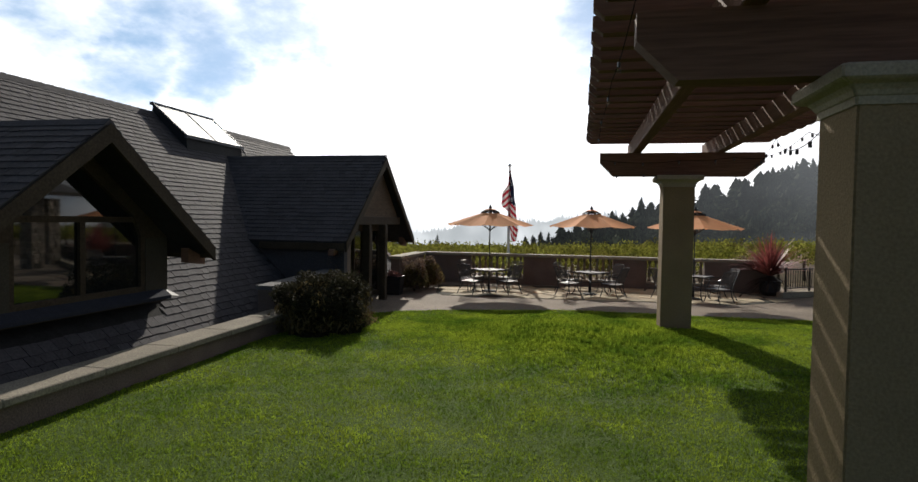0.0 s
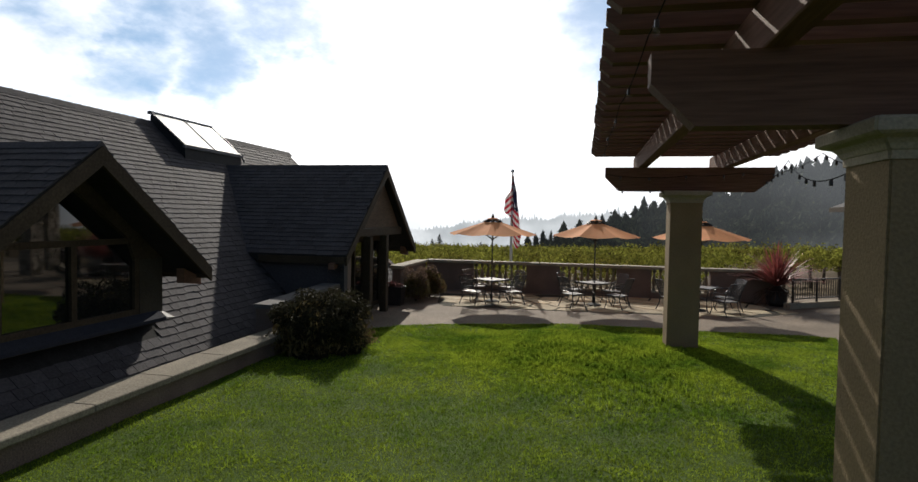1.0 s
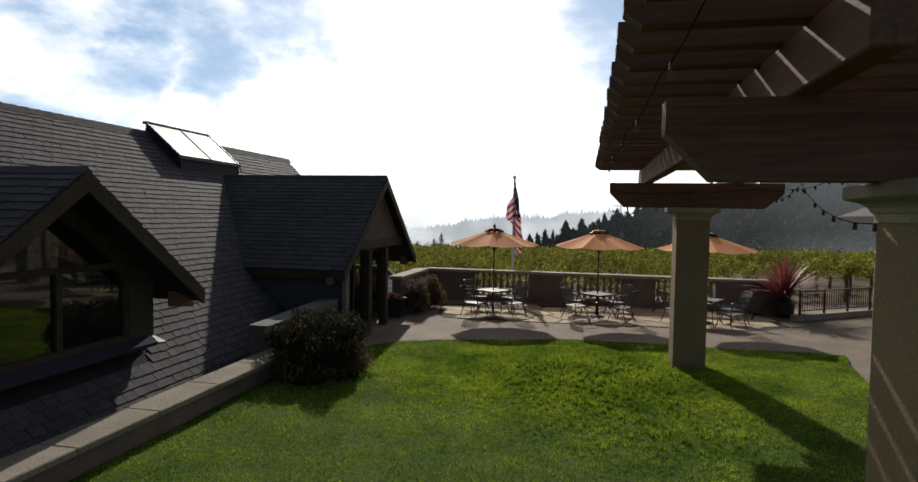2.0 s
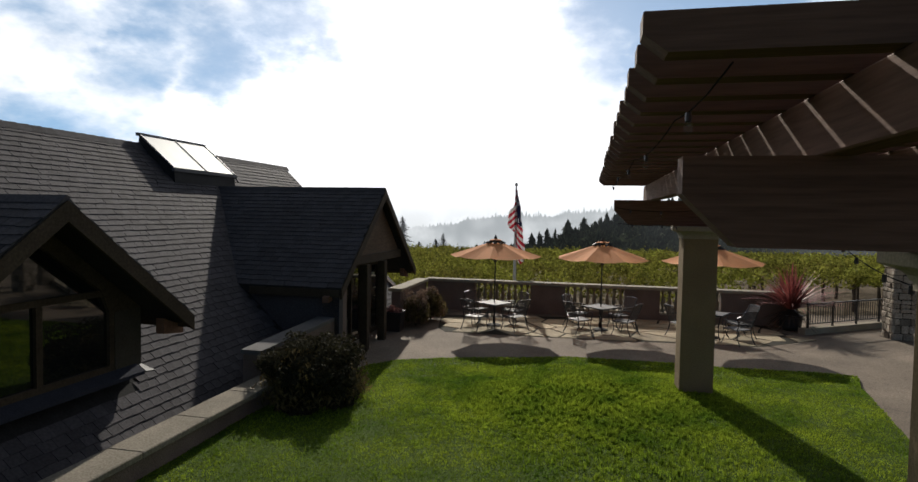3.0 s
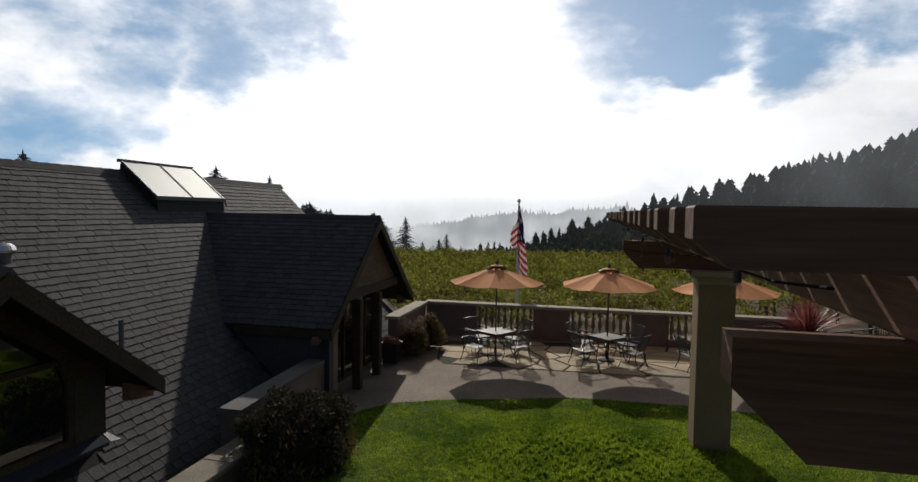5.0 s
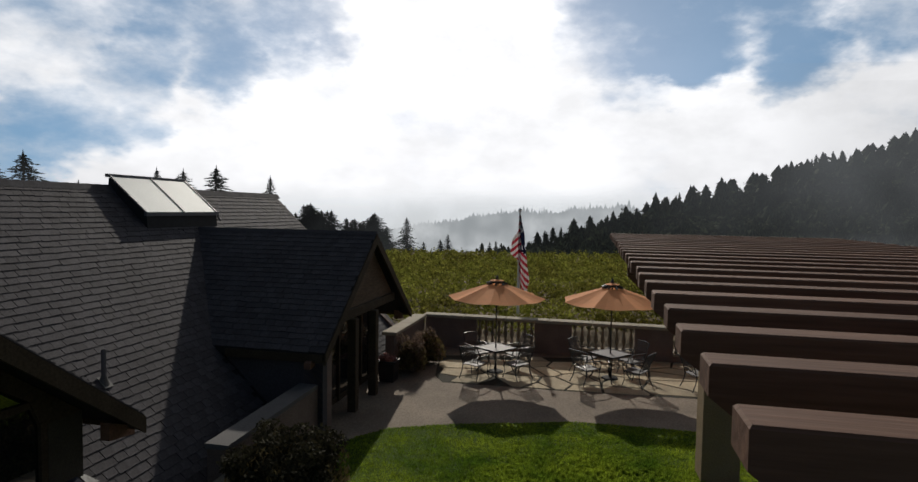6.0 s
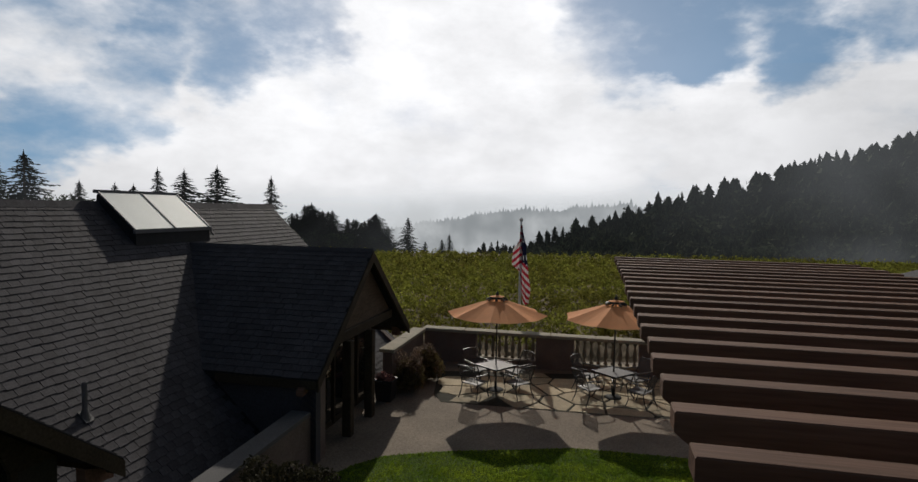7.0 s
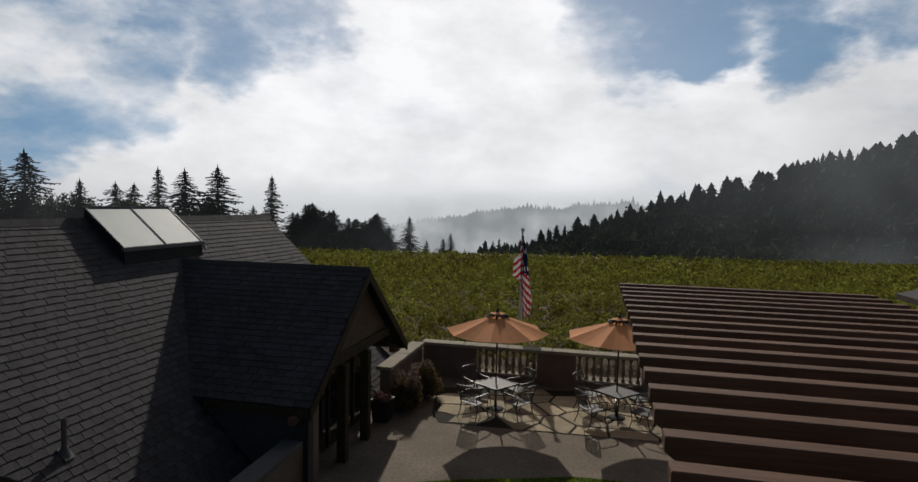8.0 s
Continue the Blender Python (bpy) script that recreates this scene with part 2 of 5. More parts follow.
def tube(points, r, seg=6, bm=None, taper=1.0):
    bm = bm or bmesh.new()
    pts = [Vector(p) for p in points]
    rings = []
    for i, p in enumerate(pts):
        d = (pts[min(i + 1, len(pts) - 1)] - pts[max(i - 1, 0)]).normalized()
        u = d.cross(Vector((0, 0, 1)))
        u = u.normalized() if u.length > 1e-3 else Vector((1, 0, 0))
        w = d.cross(u)
        rr = r * (1 + (taper - 1) * i / max(1, len(pts) - 1))
        rings.append([bm.verts.new(p + rr * (math.cos(a) * u + math.sin(a) * w)) for a in (2 * math.pi * k / seg for k in range(seg))])
    for p, q in zip(rings, rings[1:]):
        for i in range(seg):
            bm.faces.new((p[i], p[(i + 1) % seg], q[(i + 1) % seg], q[i]))
    bm.faces.new(rings[0][::-1]), bm.faces.new(rings[-1])
    return bm


# ---- ground ----
def smooth(a, b, v):
    k = max(0.0, min(1.0, (v - a) / (b - a)))
    return k * k * (3 - 2 * k)


LAWN_EDGE = [(-3.15, 12.7), (-2.25, 13.96), (-1.8, 14.4), (-0.75, 14.72), (2.01, 15.17), (4.64, 14.81), (5.58, 14.52), (7.6, 14.25), (8.25, 14.0), (8.15, 13.75), (7.66, 12.9), (7.25, 11.9), (6.6, 10.4), (6.25, 9.5), (5.6, 7.0), (5.2, 3.0), (5.2, -13.0), (-7.6, -13.0)]
PATIO_Z = 0.17


def lawn_z(x, y):
    return PATIO_Z + 0.03 + 0.22 * (1 - smooth(9.5, 15.0, y)) + 0.012 * math.sin(x * 1.7 + y) * math.sin(y * 1.3)


def terrain_z(x, y):
    """The open land round the terrace: it falls gently to the crest of the vineyard and then away."""
    d = math.hypot(x, y - 5)
    near = -0.35 + 0.5 * smooth(3, 16, x) * (1 - smooth(30, 70, y))
    z = near - 2.4 * smooth(24, 92, y) - 9.0 * smooth(95, 190, d) - 80.0 * smooth(150, 420, d)
    return z


def build_ground():
    xs = sorted(set([-3000, -1500, -700, -400, -250] + list(range(-180, 181, 12)) + [250, 400, 700, 1500, 3000]))
    ys = sorted(set([-3000, -1000, -300, -100, -50, -25] + list(range(-12, 240, 6)) + [260, 290, 330, 380, 440, 700, 1500, 3000]))
    verts = [(x, y, terrain_z(x, y) - 0.2 * (1 - smooth(20, 26, y)) * (1 - smooth(12, 16, abs(x - 2)))) for y in ys for x in xs]
    w = len(xs)
    faces = [(j * w + i, j * w + i + 1, (j + 1) * w + i + 1, (j + 1) * w + i) for j in range(len(ys) - 1) for i in range(w - 1)]
    g = raw("ground", verts, faces, SOIL)
    tagged(g, "pale dry soil under vines running to the horizon", "ground", kind="structure")


build_ground()


def inside(poly, x, y):
    c = False
    for (x0, y0), (x1, y1) in zip(poly, poly[1:] + poly[:1]):
        if (y0 > y) != (y1 > y) and x < (x1 - x0) * (y - y0) / (y1 - y0) + x0:
            c = not c
    return c


def build_lawn():
    segs = list(zip(LAWN_EDGE, LAWN_EDGE[1:] + LAWN_EDGE[:1]))

    def span(y):
        xs = [p[0] + (q[0] - p[0]) * (y - p[1]) / (q[1] - p[1]) for p, q in segs if min(p[1], q[1]) <= y <= max(p[1], q[1]) and p[1] != q[1]]
        return min(xs), max(xs)
    ys = [-12.99 + 0.5 * k for k in range(40)] + [7.0 + 0.2 * k for k in range(28)] + [12.6 + 0.06 * k for k in range(43)] + [15.165]
    verts, faces, n = [], [], 48
    for y in ys:
        x0, x1 = span(y)
        verts += [(x0 + (x1 - x0) * i / n, y, lawn_z(x0 + (x1 - x0) * i / n, y)) for i in range(n + 1)]
    for j in range(len(ys) - 1):
        for i in range(n):
            k = j * (n + 1) + i
            faces.append((k, k + 1, k + n + 2, k + n + 1))
    lawn = raw("lawn", verts, faces, GRASS)
    for p in lawn.data.polygons:
        p.use_smooth = True
    tagged(lawn, "bright green mown lawn, sunlit with darker worn patches", "lawn", kind="structure")


build_lawn()


def build_patio():
    pts = [(-7.5, 12.0), (-7.5, 22.6), (12.5, 22.6), (24, 24.0), (24, -14.0), (5.0, -14.0), (5.0, 12.0)]
    pav = part("pavement", prism([(x, y, PATIO_Z - 0.3) for x, y in pts], (0, 0, 0.3)), CONCRETE)
    tagged(pav, "grey-brown exposed aggregate concrete terrace and path", "pavement", kind="structure")
    return pav


PAVEMENT = build_patio()

# ---- house ----
DORMERWALL = mat("dark_olive_stucco", (0.062, 0.055, 0.043), 0.9, var=0.2, scale=1.5, fine=50, bump=0.5)
GABLEBOARD = mat("brown_gable_boards", (0.125, 0.092, 0.066), 0.8, var=0.25, scale=2, fine=30, stretch=(1, 0.2, 1))
ROOF_S = 0.95


def roof_z(x):
    return 4.205 - ROOF_S * (x + 10.37)


RIDGE_X = -11.42


def shingle_mesh(w=0.21, e=0.19):
    """One slate: x along the eave, y up the slope, thicker at its lower edge."""
    v = [(0.004, 0, 0.004), (w - 0.004, 0, 0.004), (w - 0.004, e, 0.0), (0.004, e, 0.0), (0.004, 0, 0.022), (w - 0.004, 0, 0.022), (w - 0.004, e, 0.006), (0.004, e, 0.006)]
    f = [(4, 5, 6, 7), (0, 1, 5, 4), (1, 2, 6, 5), (3, 0, 4, 7)]
    me = bpy.data.meshes.new("shingle")
    me.from_pydata(v, [], f)
    me.materials.append(SHINGLE)
    return me


def shingle_field(parent, origin, along, up, length, height, keep, seed, near=None):
    """Slates over a slope from its lower corner. Those that near() picks, up to 300, are parts; the rest is one mesh."""
    me = shingle_mesh()
    base_v = np.array([v.co[:] for v in me.vertices])
    faces = [tuple(p.vertices) for p in me.polygons]
    along, up = Vector(along).normalized(), Vector(up).normalized()
    nrm = along.cross(up)
    R = Matrix((along, up, nrm)).transposed()
    r = random.Random(seed)
    vs, fs, singles = [], [], 0
    w, course = 0.21, 0.155
    for j in range(int(height / course)):
        off = (0.105 if j % 2 else 0.0) + r.uniform(-0.03, 0.03)
        for i in range(int(length / w) + 2):
            u, v = i * w - off + r.uniform(-0.006, 0.006), j * course + r.uniform(-0.01, 0.01)
            # slates at the verges are cut to the edge
            u0, u1 = max(u, 0.0), min(u + w, length)
            if u1 - u0 < 0.04:
                continue
            c = Vector(origin) + along * u0 + up * v
            mid = c + along * 0.5 * (u1 - u0) + up * 0.08
            if not keep(mid):
                continue
            tilt = Matrix.Rotation(r.uniform(-0.012, 0.012), 3, "Z") @ Matrix.Rotation(r.uniform(-0.014, 0.014), 3, "Y")
            cut = (u1 - u0) / w
            M = (R @ tilt).to_4x4()
            M.translation = c
            if near and singles < 300 and cut > 0.99 and near(mid):
                part("shingle", me, None, parent, at=M)
                singles += 1
            else:
                m3 = np.array(M.to_3x3())
                k = len(vs) * 8
                vs.append((base_v * np.array([cut, 1, 1])) @ m3.T + np.array(c))
                fs += [tuple(x + k for x in f) for f in faces]
    ob = raw("shingles", np.concatenate(vs), fs, SHINGLE, parent)
    ob["kind"] = "stuff"


GY, GZ, GX, GS, GHALF = 6.79, 3.685, -6.15, 0.765, 2.28     # near gable
EY, EZ, EX, ES, EHALF = 15.9, 4.21, -5.41, 0.81, 2.85      # entry gable


def roof_x(z):
    return -10.37 - (z - 4.205) / ROOF_S


def build_gable(house, y, z, x, s, half, seed, name):
    """A gabled roof running out from the main slope, with slates, bargeboards and exposed brackets."""
    xr = roof_x(z)
    for sgn in (1, -1):
        ye, ze = y + sgn * half, z - s * half
        xv = roof_x(ze)
        part(name + "_roof", prism([(x, y, z), (xr, y, z), (xv - 0.35, ye, ze), (x, ye, ze)], (0, 0, -0.15)), ROOFDECK, house)
        up = Vector((0, -sgn, s))
        along = Vector((-sgn, 0, 0))
        origin = (x if sgn > 0 else xr, ye, ze)
        shingle_field(house, origin, along, up, x - xr, half * math.hypot(1, s), lambda p: p.x > roof_x(p.z) - 0.06 and p.x < x + 0.02, seed + sgn)
        d = Vector((0, sgn, -s)).normalized()
        part("bargeboard", prism([(x - 0.03, y, z - 0.02), (x - 0.03, ye, ze - 0.02), (x - 0.03, ye, ze - 0.24), (x - 0.03, y, z - 0.27)], (0.05, 0, 0)), DARKWOOD, house)
        part("fascia", box(xv + 0.3, x - 0.04, ye - 0.03 if sgn > 0 else ye - 0.012, ye + 0.012 if sgn > 0 else ye + 0.03, ze - 0.2, ze - 0.03), DARKWOOD, house)
        part("rafter_tail", prism([(x - 0.4, ye - sgn * 0.34, ze - 0.02), (x - 0.4, ye + sgn * 0.1, ze - 0.2), (x - 0.4, ye + sgn * 0.1, ze - 0.32), (x - 0.4, ye - sgn * 0.34, ze - 0.26)], (0.14, 0, 0)), TIMBER, house)
    part("ridge_cap", prism([(xr - 0.1, y - 0.1, z - 0.05), (xr - 0.1, y, z + 0.045), (xr - 0.1, y + 0.1, z - 0.05)], (x - xr + 0.1, 0, 0)), SHINGLE, house)


def build_house():
    house = empty("winery_building", LOC)
    tagged(house, "low stucco building with steep dark slate roof and gables", "building")
    y0, y1, xe = -6.0, 21.5, -5.98
    xb, zb = -16.6, 0.5
    rz = roof_z(RIDGE_X)
    part("roof", prism([(RIDGE_X, y0, rz), (RIDGE_X, y1, rz), (xe, y1, roof_z(xe)), (xe, y0, roof_z(xe))], (0, 0, -0.14)), ROOFDECK, house)
    part("roof", prism([(RIDGE_X, y0, rz), (xb, y0, zb), (xb, y1, zb), (RIDGE_X, y1, rz)], (0, 0, -0.14)), SHINGLE, house)
    part("gutter", box(xe - 0.02, xe + 0.1, y0, EY - EHALF - 0.05, roof_z(xe) - 0.14, roof_z(xe) - 0.03, 0.012), DARKWOOD, house)

    def open_slope(p):
        under_gable = abs(p.y - GY) < 1.9 and roof_x(GZ - GS * abs(p.y - GY)) + 0.15 < p.x < -6.8
        under_entry = abs(p.y - EY) < EHALF and p.x > roof_x(EZ - ES * abs(p.y - EY)) + 0.15
        return not under_entry and not under_gable

    near = lambda p: 8.6 < p.y < 12.4 and -8.7 < p.x < -6.2
    shingle_field(house, (xe, -3.0, roof_z(xe)), (0, 1, 0), Vector((-1, 0, ROOF_S)), y1 + 3.0, (xe - RIDGE_X) * math.hypot(1, ROOF_S), open_slope, 5, near)
    y = -3.0
    cap = mesh_of("ridge_slate", prism([(-0.12, 0, -0.1), (0, 0, 0.05), (0.12, 0, -0.1), (0.1, 0, -0.12), (0, 0, 0.03), (-0.1, 0, -0.12)], (0, 0.3, 0.012)), SHINGLE)
    while y < y1:
        part("ridge_slate", cap, None, house, at=pose(RIDGE_X, y, rz + 0.01))
        y += 0.28
    part("end_wall", prism([(xe - 0.3, y1 - 0.35, -0.6), (xb + 0.3, y1 - 0.35, -0.6), (xb + 0.3, y1 - 0.35, 0.5), (RIDGE_X, y1 - 0.35, 4.95), (xe - 0.3, y1 - 0.35, 0.5)], (0, -0.2, 0)), WALLSTUCCO, house)
    part("verge_board", prism([(RIDGE_X, y1 - 0.01, rz - 0.01), (xe, y1 - 0.01, roof_z(xe) - 0.01), (xe, y1 - 0.01, roof_z(xe) - 0.24), (RIDGE_X, y1 - 0.01, rz - 0.26)], (0, 0.04, 0)), DARKWOOD, house)
    build_gable(house, GY, GZ, GX, GS, GHALF, 20, "gable")
    build_gable(house, EY, EZ, EX, ES, EHALF, 30, "entry")

    # window wall of the near gable: frames and panes set into the opening
    wx = -6.75
    zt = GZ - 0.17
    hw = 1.86
    part("gable_wall", box(wx - 0.2, wx, GY + 1.36, GY + hw, 1.05, zt - GS * hw), DORMERWALL, house)
    part("gable_wall", box(wx - 0.2, wx, GY - hw, GY - 0.92, 1.05, zt - GS * hw), DORMERWALL, house)
    part("gable_wall", box(wx - 0.2, wx - 0.004, GY - 0.92, GY + 1.36, 1.05, 1.25), DORMERWALL, house)
    part("gable_infill", prism([(wx, GY - hw, zt - GS * hw), (wx, GY - 0.92, zt - GS * hw), (wx, GY - 0.84, 2.44), (wx, GY + 0.12, 3.14), (wx, GY, zt)], (-0.2, 0, 0)), DARKWOOD, house)
    part("gable_infill", prism([(wx, GY + hw, zt - GS * hw), (wx, GY, zt), (wx, GY + 0.12, 3.14), (wx, GY + 1.12, 2.44), (wx, GY + 1.27, zt - GS * hw)], (-0.2, 0, 0)), DARKWOOD, house)
    win = part("window", box(wx - 0.09, wx - 0.02, GY - 0.92, GY + 1.36, 2.34, 2.425), DARKWOOD, house, "dark wooden frame with triangular light above two panes")
    part("pane", prism([(wx - 0.06, GY - 0.84, 2.425), (wx - 0.06, GY + 1.12, 2.425), (wx - 0.06, GY + 0.12, 3.15)], (-0.01, 0, 0)), GLASS, win)
    for a, b in ((-0.85, 0.125), (0.215, 1.27)):
        part("pane", box(wx - 0.07, wx - 0.06, GY + a, GY + b, 1.33, 2.34), GLASS, win)
    for a, b in ((-0.92, -0.85), (0.125, 0.215), (1.27, 1.36)):
        part("mullion", box(wx - 0.1, wx - 0.01, GY + a, GY + b, 1.33, 2.34), DARKWOOD, win)
    part("bottom_rail", box(wx - 0.1, wx - 0.01, GY - 0.92, GY + 1.36, 1.25, 1.33), DARKWOOD, win)
    part("sill_trim", prism([(wx, GY - hw - 0.3, 1.16), (wx + 0.15, GY - hw - 0.3, 1.1), (wx + 0.15, GY - hw - 0.3, 1.15), (wx, GY - hw - 0.3, 1.25)], (0, 2 * hw + 0.2, 0)), mat("blue_grey_flashing", (0.034, 0.037, 0.05), 0.85, var=0.15, spec=0.05), house)
    for k in (-1, 1):
        part("side_wall", prism([(wx - 0.2, GY + k * hw - 0.1, 1.0), (wx - 0.2, GY + k * hw - 0.1, zt - GS * hw), (roof_x(2.05), GY + k * hw - 0.1, zt - GS * hw), (roof_x(2.05), GY + k * hw - 0.1, 1.9)], (0, 0.2, 0)), DORMERWALL, house)
    part("corner_flashing", prism([(wx - 0.04, GY + hw - 0.06, 1.25), (wx + 0.14, GY + hw - 0.06, 1.12), (wx + 0.16, GY + hw + 0.1, 1.1), (wx - 0.02, GY + hw + 0.04, 1.2)], (0, 0, 0.015)), mat("pale_metal_flashing", (0.12, 0.12, 0.12), 0.6, metal=0.2, var=0.1), house)
    # entry: side wall, gable infill, recessed glazed front and posts
    # Near wall lies in deep shade; the dark slate colour stands in for it.
    part("entry_wall", box(-9.6, -5.5, EY - 2.74, EY - 2.54, -0.4, EZ - ES * 2.74 - 0.13), SHINGLE, house, "side wall with its deep shade put in as dark slate colour")
    part("entry_pier", prism([(-5.52, EY - 2.74, -0.4), (-5.52, EY - 2.28, -0.4), (-5.52, EY - 2.28, 2.18), (-5.52, EY - 2.74, 1.8)], (-0.4, 0, 0)), WALLSTUCCO, house)
    part("entry_wall", box(-9.3, -6.1, EY + 1.46, EY + 1.66, -0.4, 2.5), WALLSTUCCO, house)
    part("entry_infill", prism([(-5.62, EY - 1.95, 2.52), (-5.62, EY + 1.75, 2.52), (-5.62, EY, EZ - 0.2)], (-0.12, 0, 0)), GABLEBOARD, house, "brown boarded gable front")
    part("entry_beam", box(-5.78, -5.55, EY - 1.95, EY + 1.8, 2.3, 2.52, 0.012), DARKWOOD, house)
    part("entry_post", box(-5.62, -5.42, EY + 0.02, EY + 0.22, 0.05, 2.3, 0.012), DARKWOOD, house)
    part("entry_post", box(-5.62, -5.42, EY - 1.25, EY - 1.05, 0.05, 2.3, 0.012), DARKWOOD, house)
    door = part("entry_door", box(-6.2, -6.1, EY - 1.99, EY + 1.46, 2.1, 2.35), DARKWOOD, house, "dark timber framed glass doors")
    for k in range(-1, 4):
        a = EY - 1.3 + k * 0.69
        part("pane", box(-6.16, -6.15, a + 0.08, a + 0.61, 0.3, 2.1), GLASS, door)
        part("stile", box(-6.19, -6.11, a, a + 0.08, 0.1, 2.1), DARKWOOD, door)
        part("kick_panel", box(-6.18, -6.12, a + 0.08, a + 0.61, 0.1, 0.3), DARKWOOD, door)
    part("stile", box(-6.19, -6.11, EY + 1.40, EY + 1.46, 0.1, 2.1), DARKWOOD, door)
    return house


def build_roof_fittings():
    # raised skylight on the main slope
    sk = empty("skylight", LOC)
    tagged(sk, "raised rooflight with two frosted panes on dark curb", "skylight")
    x0, z0, x1, z1, ya, yb = -11.46, 5.48, -10.43, 4.61, 14.12, 16.74
    dark = mat("black_painted_metal", (0.025, 0.025, 0.027), 0.6, var=0.2)
    xf, xk = -10.40, -11.6
    pts = [(x0, ya, z0 - 0.04), (x1, ya, z1 - 0.04), (xf, ya, roof_z(xf) - 0.05), (xf - 0.4, ya, 3.9), (xk, ya, 4.2)]
    part("curb", prism(pts, (0, yb - ya, 0)), dark, sk)
    frost = mat("frosted_rooflight_pane", (0.58, 0.62, 0.61), 0.55, var=0.06, scale=2, bump=0.02, spec=0.12)
    d = Vector((x1 - x0, 0, z1 - z0)).normalized()
    ym = (ya + yb) / 2
    up = Vector((0.65, 0, 0.76)) * 0.02
    for a, b in ((ya + 0.04, ym - 0.02), (ym + 0.02, yb - 0.04)):
        p = Vector((x0, 0, z0)) + d * 0.05
        q = Vector((x1, 0, z1)) - d * 0.03
        part("pane", prism([(p.x, a, p.z), (q.x, a, q.z), (q.x, b, q.z), (p.x, b, p.z)], up), frost, sk)
    frame_m = mat("grey_metal_frame", (0.14, 0.14, 0.15), 0.55, metal=0.3, var=0.1)
    for y in (ya, ym, yb):
        part("glazing_bar", prism([(x0, y - 0.018, z0), (x1, y - 0.018, z1), (x1, y + 0.018, z1), (x0, y + 0.018, z0)], up * 1.8), dark if y == ym else frame_m, sk)
    part("head_rail", box(x0 - 0.06, x0 + 0.03, ya - 0.05, yb + 0.05, z0 - 0.03, z0 + 0.05), frame_m, sk)
    part("foot_rail", box(x1 - 0.02, x1 + 0.05, ya - 0.05, yb + 0.05, z1 - 0.06, z1 + 0.02), frame_m, sk)
    part("hook", tube([(x1 + 0.02, yb, z1 - 0.02), (x1 + 0.06, yb + 0.02, z1 - 0.12), (x1 + 0.12, yb + 0.02, z1 - 0.2)], 0.025, 6), MATS["pale_metal_flashing"], sk)
    # vent pipe
    v = empty("vent_pipe", LOC @ pose(-7.94, 10.24, roof_z(-7.94)))
    tagged(v, "grey metal vent pipe with pale flashing on slates", "vent pipe")
    part("pipe", lathe([(0.04, -0.1), (0.04, 0.56), (0.032, 0.56), (0.032, 0.3)], 12), frame_m, v)
    part("collar", lathe([(0.1, -0.06), (0.07, 0.04), (0.042, 0.14)], 12), MATS["pale_metal_flashing"], v)
    fl = Vector((1, 0, -ROOF_S)).normalized()
    part("flashing", prism([(-0.1 * fl.x, -0.08, -0.1 * fl.z + 0.03), (0.13 * fl.x, -0.08, 0.13 * fl.z + 0.03), (0.13 * fl.x, 0.1, 0.13 * fl.z + 0.03), (-0.1 * fl.x, 0.08, -0.1 * fl.z + 0.03)], (0.01, 0, 0.012)), MATS["pale_metal_flashing"], v)
    # dome ventilator on the near gable ridge
    t = empty("roof_ventilator", LOC @ pose(-9.62, 9.62, roof_z(-9.62) + 0.02))
    tagged(t, "shiny metal dome ventilator on gable ridge", "ventilator")
    part("neck", lathe([(0.11, -0.1), (0.11, 0.1)], 16), frame_m, t)
    part("dome", lathe([(0.17, 0.08), (0.18, 0.12), (0.15, 0.19), (0.09, 0.23), (0.01, 0.245)], 20), mat("bright_galvanised_metal", (0.7, 0.7, 0.72), 0.25, metal=0.9, var=0.1, bump=0.05), t)


build_house()
build_roof_fittings()

# ---- pergola ----
RAFTER_TOP, RAFTER_H, BEAM_TOP, CROSS_TOP = 4.41, 0.168, 4.242, 3.91


def moulded(cx, cy, profile):
    """A square moulding: half width and height, from the bottom up."""
    bm = bmesh.new()
    rings = [[bm.verts.new((cx + sx * r, cy + sy * r, z)) for sx, sy in ((-1, -1), (1, -1), (1, 1), (-1, 1))] for r, z in profile]
    for p, q in zip(rings, rings[1:]):
        for i in range(4):
            bm.faces.new((p[i], p[(i + 1) % 4], q[(i + 1) % 4], q[i]))
    bm.faces.new(rings[0][::-1]), bm.faces.new(rings[-1])
    es = [e for e in bm.edges if abs(e.verts[0].co.z - e.verts[1].co.z) > 1e-4]
    bmesh.ops.bevel(bm, geom=es, offset=0.012, segments=2, affect="EDGES")
    return bm


